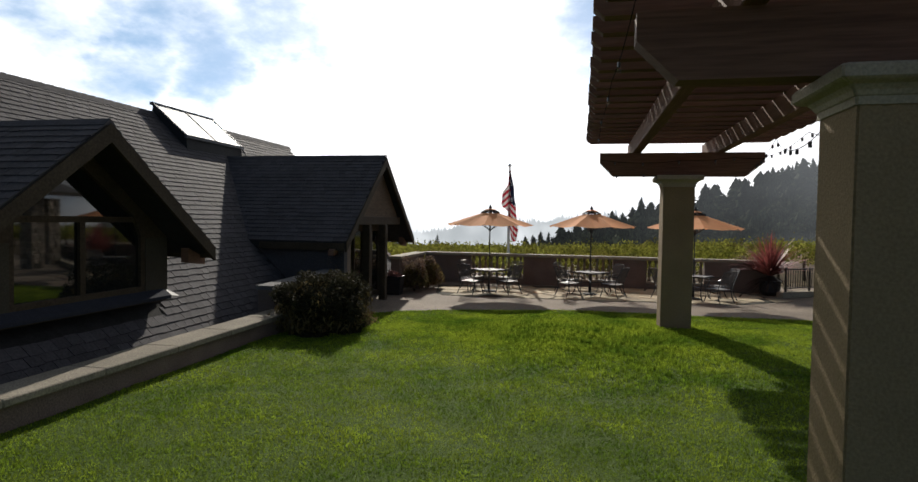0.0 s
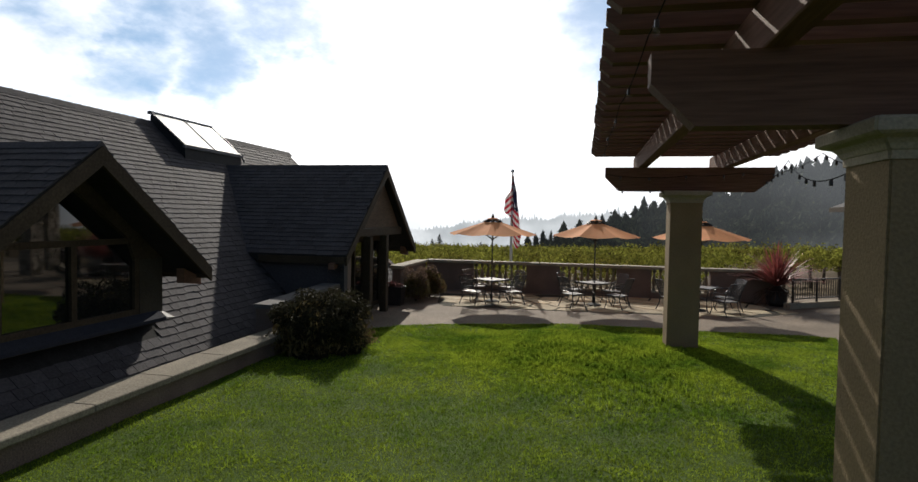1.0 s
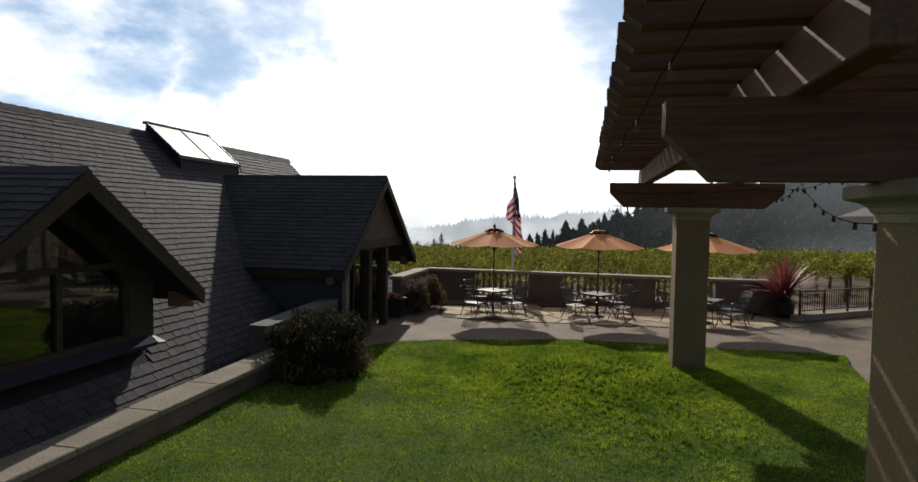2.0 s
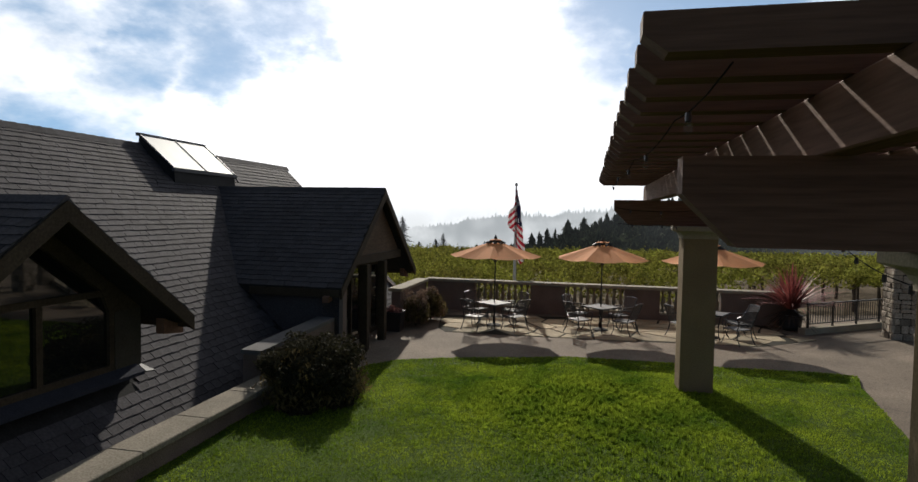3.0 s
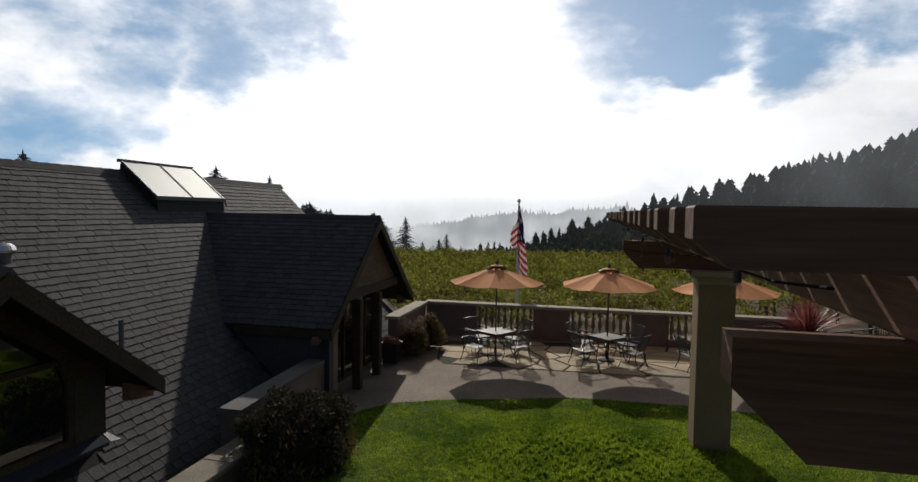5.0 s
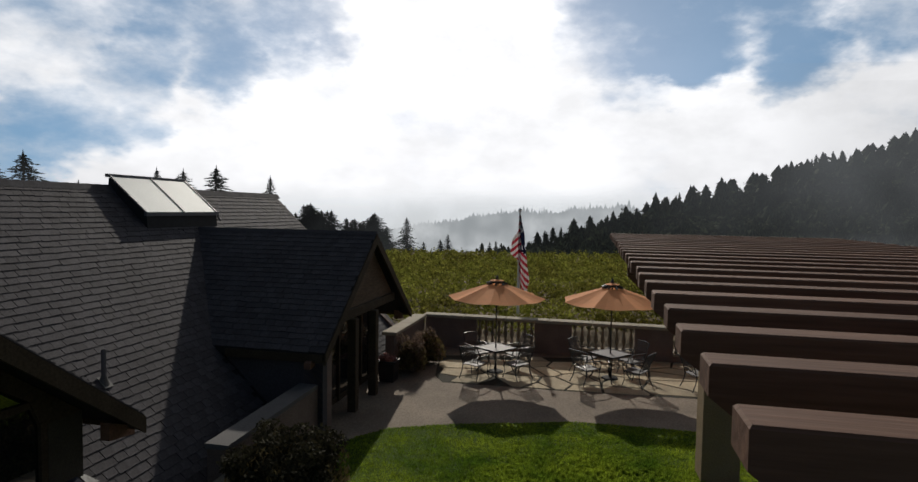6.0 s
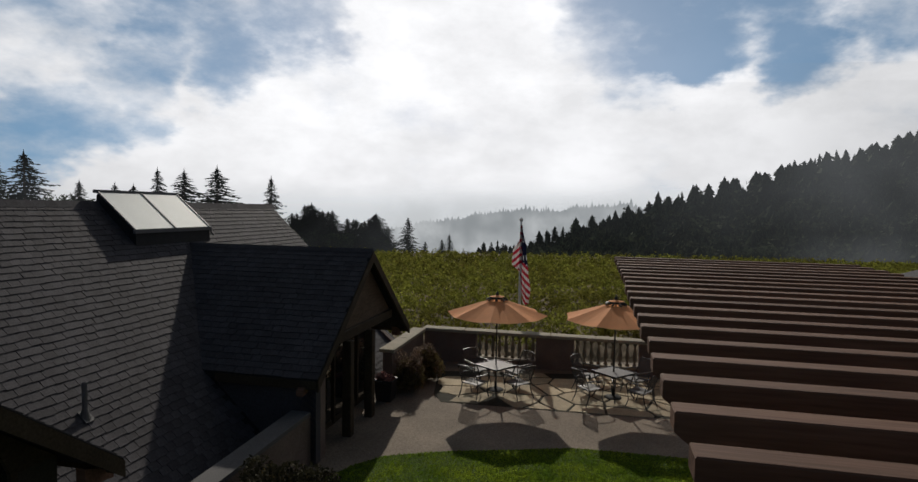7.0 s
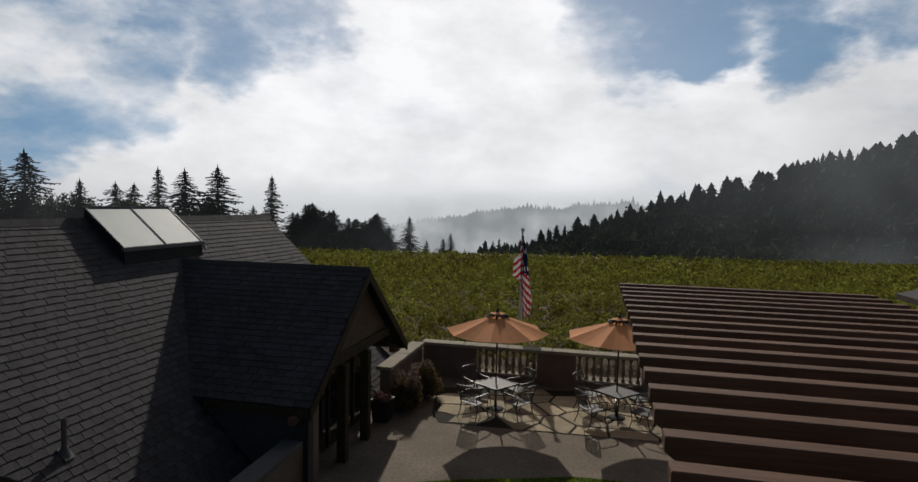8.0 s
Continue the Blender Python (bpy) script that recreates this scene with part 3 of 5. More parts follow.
def build_pergola():
    pg = empty("pergola", LOC)
    tagged(pg, "brown timber pergola on two tan stucco pillars", "pergola")
    for px, py in ((1.945, 4.39), (1.905, 12.9)):
        part("pillar", moulded(px, py, [(0.3, 0.15), (0.3, 3.245)]), STUCCO, pg)
        part("capital", moulded(px, py, [(0.315, 3.2), (0.315, 3.25), (0.325, 3.255), (0.34, 3.285), (0.37, 3.315), (0.42, 3.33), (0.43, 3.335), (0.445, 3.345), (0.445, 3.415), (0.43, 3.43)]), CAPSTONE, pg)
        zc = CROSS_TOP
        part("cross_beam", prism([(0.34, py - 0.1, zc), (3.54, py - 0.1, zc), (3.54, py - 0.1, zc - 0.2), (3.2, py - 0.1, 3.43), (0.62, py - 0.1, 3.43), (0.34, py - 0.1, zc - 0.2)], (0, 0.2, 0)), TIMBER, pg)
    for bx in (1.0, 2.62):
        part("beam", box(bx, bx + 0.17, 3.3, 14.3, CROSS_TOP, BEAM_TOP, 0.01), TIMBER_ALONG, pg)
    bm = prism([(0.06, 0, 0), (4.02, 0, 0), (4.02, 0, -0.09), (3.92, 0, -RAFTER_H), (0.16, 0, -RAFTER_H), (0.06, 0, -0.09)], (0, 0.14, 0))
    es = [e for e in bm.edges if abs(e.verts[0].co.z) < 1e-4 and abs(e.verts[1].co.z) < 1e-4]
    bmesh.ops.bevel(bm, geom=es, offset=0.007, segments=1, affect="EDGES")
    me = mesh_of("rafter", bm, TIMBER)
    r = random.Random(14)
    for i in range(23):
        part("rafter", me, None, pg, at=pose(r.uniform(-0.012, 0.012), 3.465 + 0.469 * i + r.uniform(-0.008, 0.008), RAFTER_TOP))
    return pg


build_pergola()


# ---- garden walls ----
WALLCAP = mat("weathered_coping_stone", (0.25, 0.222, 0.178), 0.9, var=0.28, scale=1.6, fine=40, bump=0.5)


def build_low_walls():
    w = empty("low_garden_wall", LOC)
    tagged(w, "low stucco garden wall with flat cream coping beside lawn", "wall")
    part("wall_body", box(-5.58, -5.2, -4.0, 10.1, -0.4, 0.66), WALLSTUCCO, w)
    y = -4.0
    n = 0
    while y < 10.0:
        part("coping", box(-5.64, -5.14, y + 0.002, min(y + 1.2, 10.1) - 0.002, 0.66, 0.745, 0.012), WALLCAP, w)
        y += 1.2
    p = empty("parapet_wall", LOC)
    tagged(p, "stucco parapet wall with grey coping beside entry steps", "wall")
    part("wall_body", prism([(-5.95, 10.12, -0.4), (-5.95, 13.2, -0.4), (-5.95, 13.2, 1.17), (-5.95, 10.6, 1.1), (-5.95, 10.12, 1.1)], (0.34, 0, 0)), WALLSTUCCO, p)
    part("coping", prism([(-5.98, 10.1, 1.09), (-5.98, 13.1, 1.172), (-5.98, 13.1, 1.25), (-5.98, 10.1, 1.17)], (0.4, 0, 0)), mat("grey_coping_stone", (0.13, 0.126, 0.126), 0.85, var=0.2, scale=2, fine=50), p)


build_low_walls()


def build_balustrade():
    b = empty("balustrade", LOC)
    tagged(b, "stucco terrace wall with stone coping and turned balusters", "balustrade")
    base = PATIO_Z - 0.3
    y0, y1, top = 21.5, 21.78, 1.17
    gaps = [(-4.0, -2.05), (-0.86, 1.1), (2.25, 4.15)]
    x = -5.75
    for a, c in gaps + [(6.25, 6.25)]:
        part("pier", box(x, a, y0, y1, base, top), WALLSTUCCO, b)
        if c > a:
            part("plinth", box(a, c, y0 + 0.002, y1 - 0.002, base, 0.36), WALLSTUCCO, b)
            part("plinth_rail", box(a, c, y0 - 0.02, y1 + 0.02, 0.36, 0.43, 0.01), CAPSTONE, b)
        x = c
    prof = [(0.06, 0), (0.06, 0.05), (0.04, 0.07), (0.03, 0.12), (0.066, 0.24), (0.068, 0.3), (0.05, 0.42), (0.03, 0.56), (0.028, 0.6), (0.045, 0.64), (0.058, 0.67), (0.058, 0.74)]
    # Balusters stand in shade: a darkened copy of the coping stone carries it.
    me = mesh_of("baluster", lathe(prof, 10), mat("shade_dark_baluster_stone", (0.21, 0.175, 0.13), 0.85, var=0.25, scale=2, fine=50))
    for p in me.polygons:
        p.use_smooth = True
    for a, c in gaps:
        n = 9
        for i in range(n):
            part("baluster", me, None, b, at=pose(a + (i + 0.5) * (c - a) / n, (y0 + y1) / 2, 0.43))
    x = -5.8
    while x < 6.2:
        part("coping", box(x + 0.004, min(x + 1.4, 6.35) - 0.004, y0 - 0.09, y1 + 0.09, top, top + 0.1, 0.015), CAPSTONE, b)
        x += 1.4
    part("return_wall", box(-6.03, -5.755, 18.3, y0 - 0.1, base, top), WALLSTUCCO, b)
    for i in range(2):
        part("coping", box(-6.12, -5.67, 18.22 + 1.58 * i + 0.004, 18.22 + 1.58 * (i + 1) - 0.004, top, top + 0.1, 0.015), CAPSTONE, b)


build_balustrade()


# ---- terrace furniture ----
def build_umbrella():
    u = empty("patio_umbrella")
    tagged(u, "open coral canvas market umbrella on a dark pole", "umbrella", group="terrace umbrellas")
    pole = part("pole", lathe([(0.021, 0.0), (0.021, 2.66)], 10), METAL, u)
    part("finial", lathe([(0.02, 2.66), (0.045, 2.69), (0.05, 2.73), (0.02, 2.78), (0.008, 2.82)], 10), METAL, pole)
    bm = bmesh.new()
    R, rim = 1.4, 2.17
    rows = [(0.26, 2.545), (0.55, 2.45), (1.0, 2.3), (R, rim)]
    rings = []
    for r, z in rows:
        ring = []
        for k in range(32):
            a = 2 * math.pi * (k / 32) + math.pi / 8
            f = (k % 4) / 4.0
            chord = math.cos(math.pi / 8) / math.cos(math.pi / 8 - f * math.pi / 4)
            sag = 0.05 * r / R * math.sin(math.pi * f)
            rr = r * (chord - 0.02 * math.sin(math.pi * f))
            ring.append(bm.verts.new((rr * math.cos(a), rr * math.sin(a), z - sag)))
        rings.append(ring)
    for p, q in zip(rings, rings[1:]):
        for k in range(32):
            bm.faces.new((p[k], p[(k + 1) % 32], q[(k + 1) % 32], q[k]))
    canopy = part("canopy", bm, CANVAS, u)
    bm = bmesh.new()
    inner = []
    for r, z in ((0.02, 2.69), (0.2, 2.645)):
        inner.append([bm.verts.new((r * math.cos(2 * math.pi * k / 16), r * math.sin(2 * math.pi * k / 16), z)) for k in range(16)])
    for k in range(16):
        bm.faces.new((inner[0][k], inner[0][(k + 1) % 16], inner[1][(k + 1) % 16], inner[1][k]))
    part("vent_cap", bm, CANVAS, canopy)
    for k in range(8):
        a = math.pi / 4 * k + math.pi / 8
        c, s = math.cos(a), math.sin(a)
        rib = part("rib", tube([(0.05 * c, 0.05 * s, 2.60), (0.7 * c, 0.7 * s, 2.382), (1.38 * c, 1.38 * s, 2.155)], 0.012, 4), METAL, u)
        part("strut", tube([(0.03 * c, 0.03 * s, 2.0), (0.62 * c, 0.62 * s, 2.38)], 0.009, 4), METAL, rib)
        part("rib_end", tube([(0.03 * c, 0.03 * s, 2.635), (0.17 * c, 0.17 * s, 2.615), (0.3 * c, 0.3 * s, 2.555)], 0.026, 5), METAL, rib)
    part("crown_hub", lathe([(0.06, 2.56), (0.07, 2.6), (0.06, 2.64)], 10), METAL, pole)
    part("hub", lathe([(0.045, 1.96), (0.045, 2.04)], 8), METAL, pole)
    part("base", lathe([(0.23, 0.0), (0.23, 0.035), (0.17, 0.06), (0.04, 0.08), (0.032, 0.26)], 16), mat("black_cast_iron", (0.02, 0.02, 0.021), 0.75, var=0.2, spec=0.1), u)
    return u


TABLE_MESH = mat("grey_mesh_tabletop", (0.1, 0.1, 0.105), 0.6, metal=0.0, var=0.15, fine=150, bump=0.1, spec=0.14)


def build_table():
    t = empty("patio_table")
    tagged(t, "square grey metal patio table under an umbrella", "table", group="terrace tables")
    top = part("tabletop", box(-0.405, 0.405, -0.405, 0.405, 0.70, 0.722, 0.008), TABLE_MESH, t)
    for x0, x1, y0, y1 in ((-0.407, 0.407, -0.43, -0.407), (-0.407, 0.407, 0.407, 0.43), (-0.43, -0.407, -0.43, 0.43), (0.407, 0.43, -0.43, 0.43)):
        part("rim", box(x0, x1, y0, y1, 0.69, 0.735, 0.006), METAL, top)
    for sx in (-1, 1):
        for sy in (-1, 1):
            part("leg", tube([(0.38 * sx, 0.38 * sy, 0.7), (0.31 * sx, 0.31 * sy, 0.4), (0.33 * sx, 0.33 * sy, 0.15), (0.4 * sx, 0.4 * sy, 0.0)], 0.018, 6), METAL, t)
    part("brace", tube([(-0.31, -0.31, 0.4), (0.31, 0.31, 0.4)], 0.011, 5), METAL, t)
    part("brace", tube([(-0.31, 0.31, 0.4), (0.31, -0.31, 0.4)], 0.011, 5), METAL, t)
    return t


def build_chair():
    c = empty("patio_chair")
    tagged(c, "dark metal armchair with slatted grey back and seat", "chair", group="terrace chairs")
    part("seat", prism([(-0.25, -0.24, 0.42), (0.25, -0.24, 0.42), (0.24, 0.22, 0.40), (-0.24, 0.22, 0.40)], (0, 0, 0.018)), SLING, c)
    for k in range(9):
        x = -0.2 + 0.05 * k
        part("back_slat", prism([(x - 0.014, 0.262, 0.5), (x + 0.014, 0.262, 0.5), (x + 0.014, 0.31, 0.68), (x + 0.014, 0.425, 0.93), (x - 0.014, 0.425, 0.93), (x - 0.014, 0.31, 0.68)], (0, 0.006, 0)), SLING, c)
    part("back_rail", tube([(-0.26, 0.25, 0.5), (0, 0.265, 0.5), (0.26, 0.25, 0.5)], 0.01, 5), METAL, c)
    for s in (-1, 1):
        part("back_post", tube([(0.26 * s, 0.2, 0.38), (0.26 * s, 0.27, 0.6), (0.25 * s, 0.42, 0.93)], 0.014, 6), METAL, c)
        part("arm", tube([(0.27 * s, 0.32, 0.66), (0.3 * s, 0.1, 0.66), (0.3 * s, -0.2, 0.65), (0.29 * s, -0.26, 0.6)], 0.016, 6), METAL, c)
        part("front_leg", tube([(0.29 * s, -0.26, 0.6), (0.28 * s, -0.22, 0.4), (0.27 * s, -0.2, 0.2), (0.29 * s, -0.27, 0.0)], 0.013, 6), METAL, c)
        part("rear_leg", tube([(0.26 * s, 0.2, 0.4), (0.27 * s, 0.24, 0.2), (0.29 * s, 0.34, 0.0)], 0.013, 6), METAL, c)
        part("side_rail", tube([(0.27 * s, -0.24, 0.41), (0.26 * s, 0.22, 0.39)], 0.012, 5), METAL, c)
    part("top_rail", tube([(-0.25, 0.42, 0.93), (0, 0.44, 0.95), (0.25, 0.42, 0.93)], 0.013, 6), METAL, c)
    part("front_rail", tube([(-0.27, -0.24, 0.41), (0.27, -0.24, 0.41)], 0.012, 5), METAL, c)
    return c


def furnish():
    spots = [((0.49, 19.1), 45, (45, 135, 225, 315)), ((3.67, 18.75), 38, (38, 128, 218, 308)), ((6.65, 18.05), 52, (10, 100, 190, 300))]
    u0, t0, c0 = build_umbrella(), build_table(), build_chair()
    first = True
    rnd = random.Random(4)
    for (x, y), turn, angles in spots:
        mu = pose(x, y, PATIO_Z, 0, 0, 11 + 7 * x)
        mt = pose(x, y, PATIO_Z, 0, 0, turn)
        if first:
            u0.matrix_world, t0.matrix_world = mu, mt
        else:
            copy_thing(u0, mu), copy_thing(t0, mt)
        for k, a in enumerate(angles):
            r = 0.80 + 0.09 * rnd.random()
            a2 = radians(a + rnd.uniform(-7, 7))
            m = pose(x + r * math.cos(a2), y + r * math.sin(a2), PATIO_Z, 0, 0, math.degrees(a2) - 90 + rnd.uniform(-12, 12))
            if first and k == 0:
                c0.matrix_world = m
            else:
                copy_thing(c0, m)
        first = False


furnish()


def flag_material():
    m = mat("red_white_blue_flag_cloth", (0.6, 0.6, 0.6), 0.8, bump=0, trans=0.35)
    n, l = m.node_tree.nodes, m.node_tree.links
    uv = n.new("ShaderNodeUVMap")
    sep = n.new("ShaderNodeSeparateXYZ")
    l.new(uv.outputs[0], sep.inputs[0])

    def math_node(op, a, b):
        k = n.new("ShaderNodeMath")
        k.operation = op
        for i, x in enumerate((a, b)):
            if isinstance(x, (int, float)):
                k.inputs[i].default_value = x
            else:
                l.new(x, k.inputs[i])
        return k.outputs[0]

    stripe = math_node("LESS_THAN", math_node("FRACT", math_node("MULTIPLY", sep.outputs[1], 6.5), 0), 0.5)
    canton = math_node("MULTIPLY", math_node("LESS_THAN", sep.outputs[0], 0.4), math_node("GREATER_THAN", sep.outputs[1], 6 / 13))
    star_x = math_node("SUBTRACT", math_node("FRACT", math_node("MULTIPLY", sep.outputs[0], 15.0), 0), 0.5)
    star_y = math_node("SUBTRACT", math_node("FRACT", math_node("MULTIPLY", sep.outputs[1], 9.3), 0), 0.5)
    star = math_node("LESS_THAN", math_node("ADD", math_node("MULTIPLY", star_x, star_x), math_node("MULTIPLY", star_y, star_y)), 0.022)
    col = n.new("ShaderNodeMix")
    col.data_type = "RGBA"
    col.inputs[6].default_value, col.inputs[7].default_value = (0.55, 0.53, 0.52, 1), (0.33, 0.022, 0.04, 1)
    l.new(stripe, col.inputs[0])
    blue = n.new("ShaderNodeMix")
    blue.data_type = "RGBA"
    blue.inputs[6].default_value, blue.inputs[7].default_value = (0.008, 0.01, 0.028, 1), (0.5, 0.5, 0.52, 1)
    l.new(star, blue.inputs[0])
    fin = n.new("ShaderNodeMix")
    fin.data_type = "RGBA"
    l.new(canton, fin.inputs[0]), l.new(col.outputs[2], fin.inputs[6]), l.new(blue.outputs[2], fin.inputs[7])
    l.new(fin.outputs[2], n["Principled BSDF"].inputs["Base Color"])
    for k in n:
        if k.type == "BSDF_TRANSLUCENT":
            l.new(fin.outputs[2], k.inputs["Color"])
    return m


def build_flag():
    f = empty("flagpole", pose(1.45, 25.35, -0.35))
    tagged(f, "white flagpole with a limp striped flag hanging", "flagpole")
    white = mat("white_painted_metal", (0.75, 0.75, 0.73), 0.4, var=0.05, bump=0)
    mast = part("pole", lathe([(0.06, 0), (0.055, 2.5), (0.035, 5.1)], 10), white, f)
    part("ball", lathe([(0.02, 5.1), (0.06, 5.14), (0.075, 5.19), (0.05, 5.24), (0.01, 5.27)], 10), white, mast)
    # cloth: the hoist on the pole, the fly fallen into two hanging folds
    def curve(v, pts):
        for (a, p), (b, q) in zip(pts, pts[1:]):
            if v <= b:
                return p + (q - p) * smooth(a, b, v)
        return pts[-1][1]

    bm = bmesh.new()
    uvl = bm.loops.layers.uv.new("UVMap")
    nu, nv = 20, 34
    grid = []
    for j in range(nv + 1):
        v = j / nv
        left = curve(v, [(0, -0.02), (0.2, -0.06), (0.33, -0.3), (0.5, -0.33), (0.6, -0.05), (1, 0.1)])
        right = curve(v, [(0, 0.05), (0.3, 0.2), (0.6, 0.3), (0.85, 0.4), (1, 0.34)])
        row = []
        for i in range(nu + 1):
            u = i / nu
            x = left + (right - left) * u
            y = 0.07 * math.sin(u * 17 + v * 2.0) * (0.4 + v) - 0.06
            z = 4.98 - 2.95 * v - 0.1 * math.sin(math.pi * u) * v
            row.append((bm.verts.new((x, y, z)), u, v, x))
        grid.append(row)
    for j in range(nv):
        for i in range(nu):
            q = (grid[j][i], grid[j][i + 1], grid[j + 1][i + 1], grid[j + 1][i])
            face = bm.faces.new([k[0] for k in q])
            face.smooth = True
            blue = q[0][3] > 0.03 and q[0][2] < 0.32 + 0.2 * q[0][1]
            for loop, (_, u, v, x) in zip(face.loops, q):
                loop[uvl].uv = (0.02 + 0.36 * u, 0.5 + 0.48 * v) if blue else (0.7, (5.9 - 1.75 * v + (0.7 if x > 0.02 else -0.6) * x) % 50)
    part("flag", bm, flag_material(), f, "limp red and white striped cloth with blue canton")


build_flag()


# ---- shrubs and plants ----
def leaf_cloud(count, centre, radius, size, seed, squash=1.0, lumps=16, ball=0.5):
    """Vertices and faces of small leaves filling an uneven mound."""
    r = np.random.default_rng(seed)
    cen = r.uniform(ball - 1.12, 1.12 - ball, (lumps, 3)) * np.array(radius)
    cen[:, 2] += radius[2] * 0.55
    k = r.integers(0, lumps, count)
    d = r.normal(0, 1, (count, 3))
    d /= np.linalg.norm(d, axis=1)[:, None]
    p = cen[k] + d * (ball * np.array(radius)) * r.uniform(0.55, 1.05, (count, 1))
    p[:, 2] = np.maximum(p[:, 2] * squash, 0.02)
    p += np.array(centre)
    return leaves_at(p, size, r)


def leaves_at(p, size, r, up=0.3):
    n = len(p)
    a = r.normal(0, 1, (n, 3))
    a[:, 2] += up
    a /= np.linalg.norm(a, axis=1)[:, None]
    b = np.cross(a, r.normal(0, 1, (n, 3)))
    b /= np.linalg.norm(b, axis=1)[:, None]
    s = (np.asarray(size) * r.uniform(0.6, 1.3, n))[:, None]
    v = np.stack([p - a * s, p + b * s * 0.5, p + a * s, p - b * s * 0.5], 1).reshape(-1, 3)
    f = np.arange(4 * n).reshape(-1, 4)
    return v, f


def raw_np(name, v, f, material, parent=None, label=""):
    me = bpy.data.meshes.new(name)
    k = f.shape[1]
    me.vertices.add(len(v))
    me.vertices.foreach_set("co", np.ascontiguousarray(v, dtype=np.float32).ravel())
    me.loops.add(f.size)
    me.loops.foreach_set("vertex_index", f.astype(np.int32).ravel())
    me.polygons.add(len(f))
    me.polygons.foreach_set("loop_start", np.arange(0, f.size, k, dtype=np.int32))
    me.update(calc_edges=True)
    me.validate()
    me.materials.append(material)
    return part(name, me, None, parent, label)


SHRUBLEAF = mat("shrub_leaves", (0.04, 0.037, 0.021), 0.9, var=0.3, scale=2, fine=10, bump=0, per=0.5, trans=0.25)
DRYLEAF = mat("dry_shrub_tips", (0.15, 0.115, 0.05), 0.85, var=0.3, scale=2, fine=10, bump=0, per=0.4, trans=0.3)

BROWNLEAF = mat("brown_shrub_leaves", (0.2, 0.14, 0.105), 0.8, var=0.3, scale=2, fine=10, bump=0, per=0.5, trans=0.3)


def build_shrub(x, y, z, rad, seed, count, label, dry=7, leaf=None, ball=0.5, lumps=16):
    s = empty("shrub", pose(x, y, z))
    tagged(s, label, "shrub", group="garden shrubs")
    r = random.Random(seed)
    for k in range(7):
        a = r.uniform(0, 6.28)
        part("stem", tube([(0, 0, 0), (0.3 * rad[0] * math.cos(a), 0.3 * rad[1] * math.sin(a), 0.45 * rad[2]), (0.55 * rad[0] * math.cos(a), 0.55 * rad[1] * math.sin(a), 0.8 * rad[2])], 0.018, 5, taper=0.4), BARK, s)
    v, f = leaf_cloud(count, (0, 0, 0.12), rad, 0.035, seed, 1.0, lumps, ball)
    raw_np("foliage", v, f, leaf or SHRUBLEAF, s)["kind"] = "stuff"
    rr = np.random.default_rng(seed + 5)
    n = count // dry
    d = rr.normal(0, 1, (n, 3))
    d[:, 2] = np.abs(d[:, 2])
    d /= np.linalg.norm(d, axis=1)[:, None]
    tips = d * np.array(rad) * rr.uniform(0.75, 1.22, (n, 1)) ** 1.0 * (1 + 0.12 * np.sin(7 * d[:, :1]) * np.cos(9 * d[:, 1:2])) + np.array([0, 0, 0.3 * rad[2]])
    # arching twigs that stand out of the mound
    k = 70
    e = rr.normal(0, 1, (k, 3))
    e[:, 2] = np.abs(e[:, 2]) + 0.4
    e /= np.linalg.norm(e, axis=1)[:, None]
    reach = rr.uniform(0.15, 0.42, (k, 1))
    for i in range(16):
        t = i / 15
        q = e * np.array(rad) * (0.8 + reach * t) + np.array([0, 0, 0.3 * rad[2] - 0.16 * t * t]) + rr.normal(0, 0.018, (k, 3))
        tips = np.concatenate([tips, q])
    v, f = leaves_at(tips, 0.06, rr, up=1.6)
    v[1::4] = (v[1::4] + v[0::4] * 0.5 + v[2::4] * 0.5) * 0.5
    v[3::4] = (v[3::4] + v[0::4] * 0.5 + v[2::4] * 0.5) * 0.5
    raw_np("dry_growth", v, f, DRYLEAF, s)["kind"] = "stuff"


build_shrub(-2.8, 10.9, 0.3, (0.8, 0.95, 0.66), 3, 30000, "dense dark green clipped shrub with pale tips against stucco parapet", 12, ball=0.32, lumps=70)
def build_planter():
    p = empty("planter", pose(-2.42, 18.0, PATIO_Z, 0, 0, -10))
    tagged(p, "square dark planter box with small reddish flowers beside entry", "planter")
    part("box", moulded(0, 0, [(0.2, 0.0), (0.24, 0.5), (0.26, 0.51), (0.26, 0.56), (0.21, 0.56), (0.21, 0.5)]), mat("dark_glazed_planter", (0.035, 0.03, 0.03), 0.5, var=0.2), p)
    v, f = leaf_cloud(900, (0, 0, 0.46), (0.26, 0.26, 0.16), 0.03, 31)
    raw_np("flowers", v, f, mat("dusty_pink_flowers", (0.3, 0.15, 0.14), 0.85, var=0.35, scale=6, fine=30, bump=0, per=0.5, trans=0.3), p)["kind"] = "stuff"


build_planter()
build_shrub(-1.55, 19.9, PATIO_Z, (0.45, 0.45, 0.62), 8, 5000, "rounded brownish shrub beside terrace wall", 2, BROWNLEAF)
build_shrub(-1.9, 18.8, PATIO_Z, (0.4, 0.45, 0.6), 9, 3500, "small dull green shrub beside terrace wall", 3, BROWNLEAF)


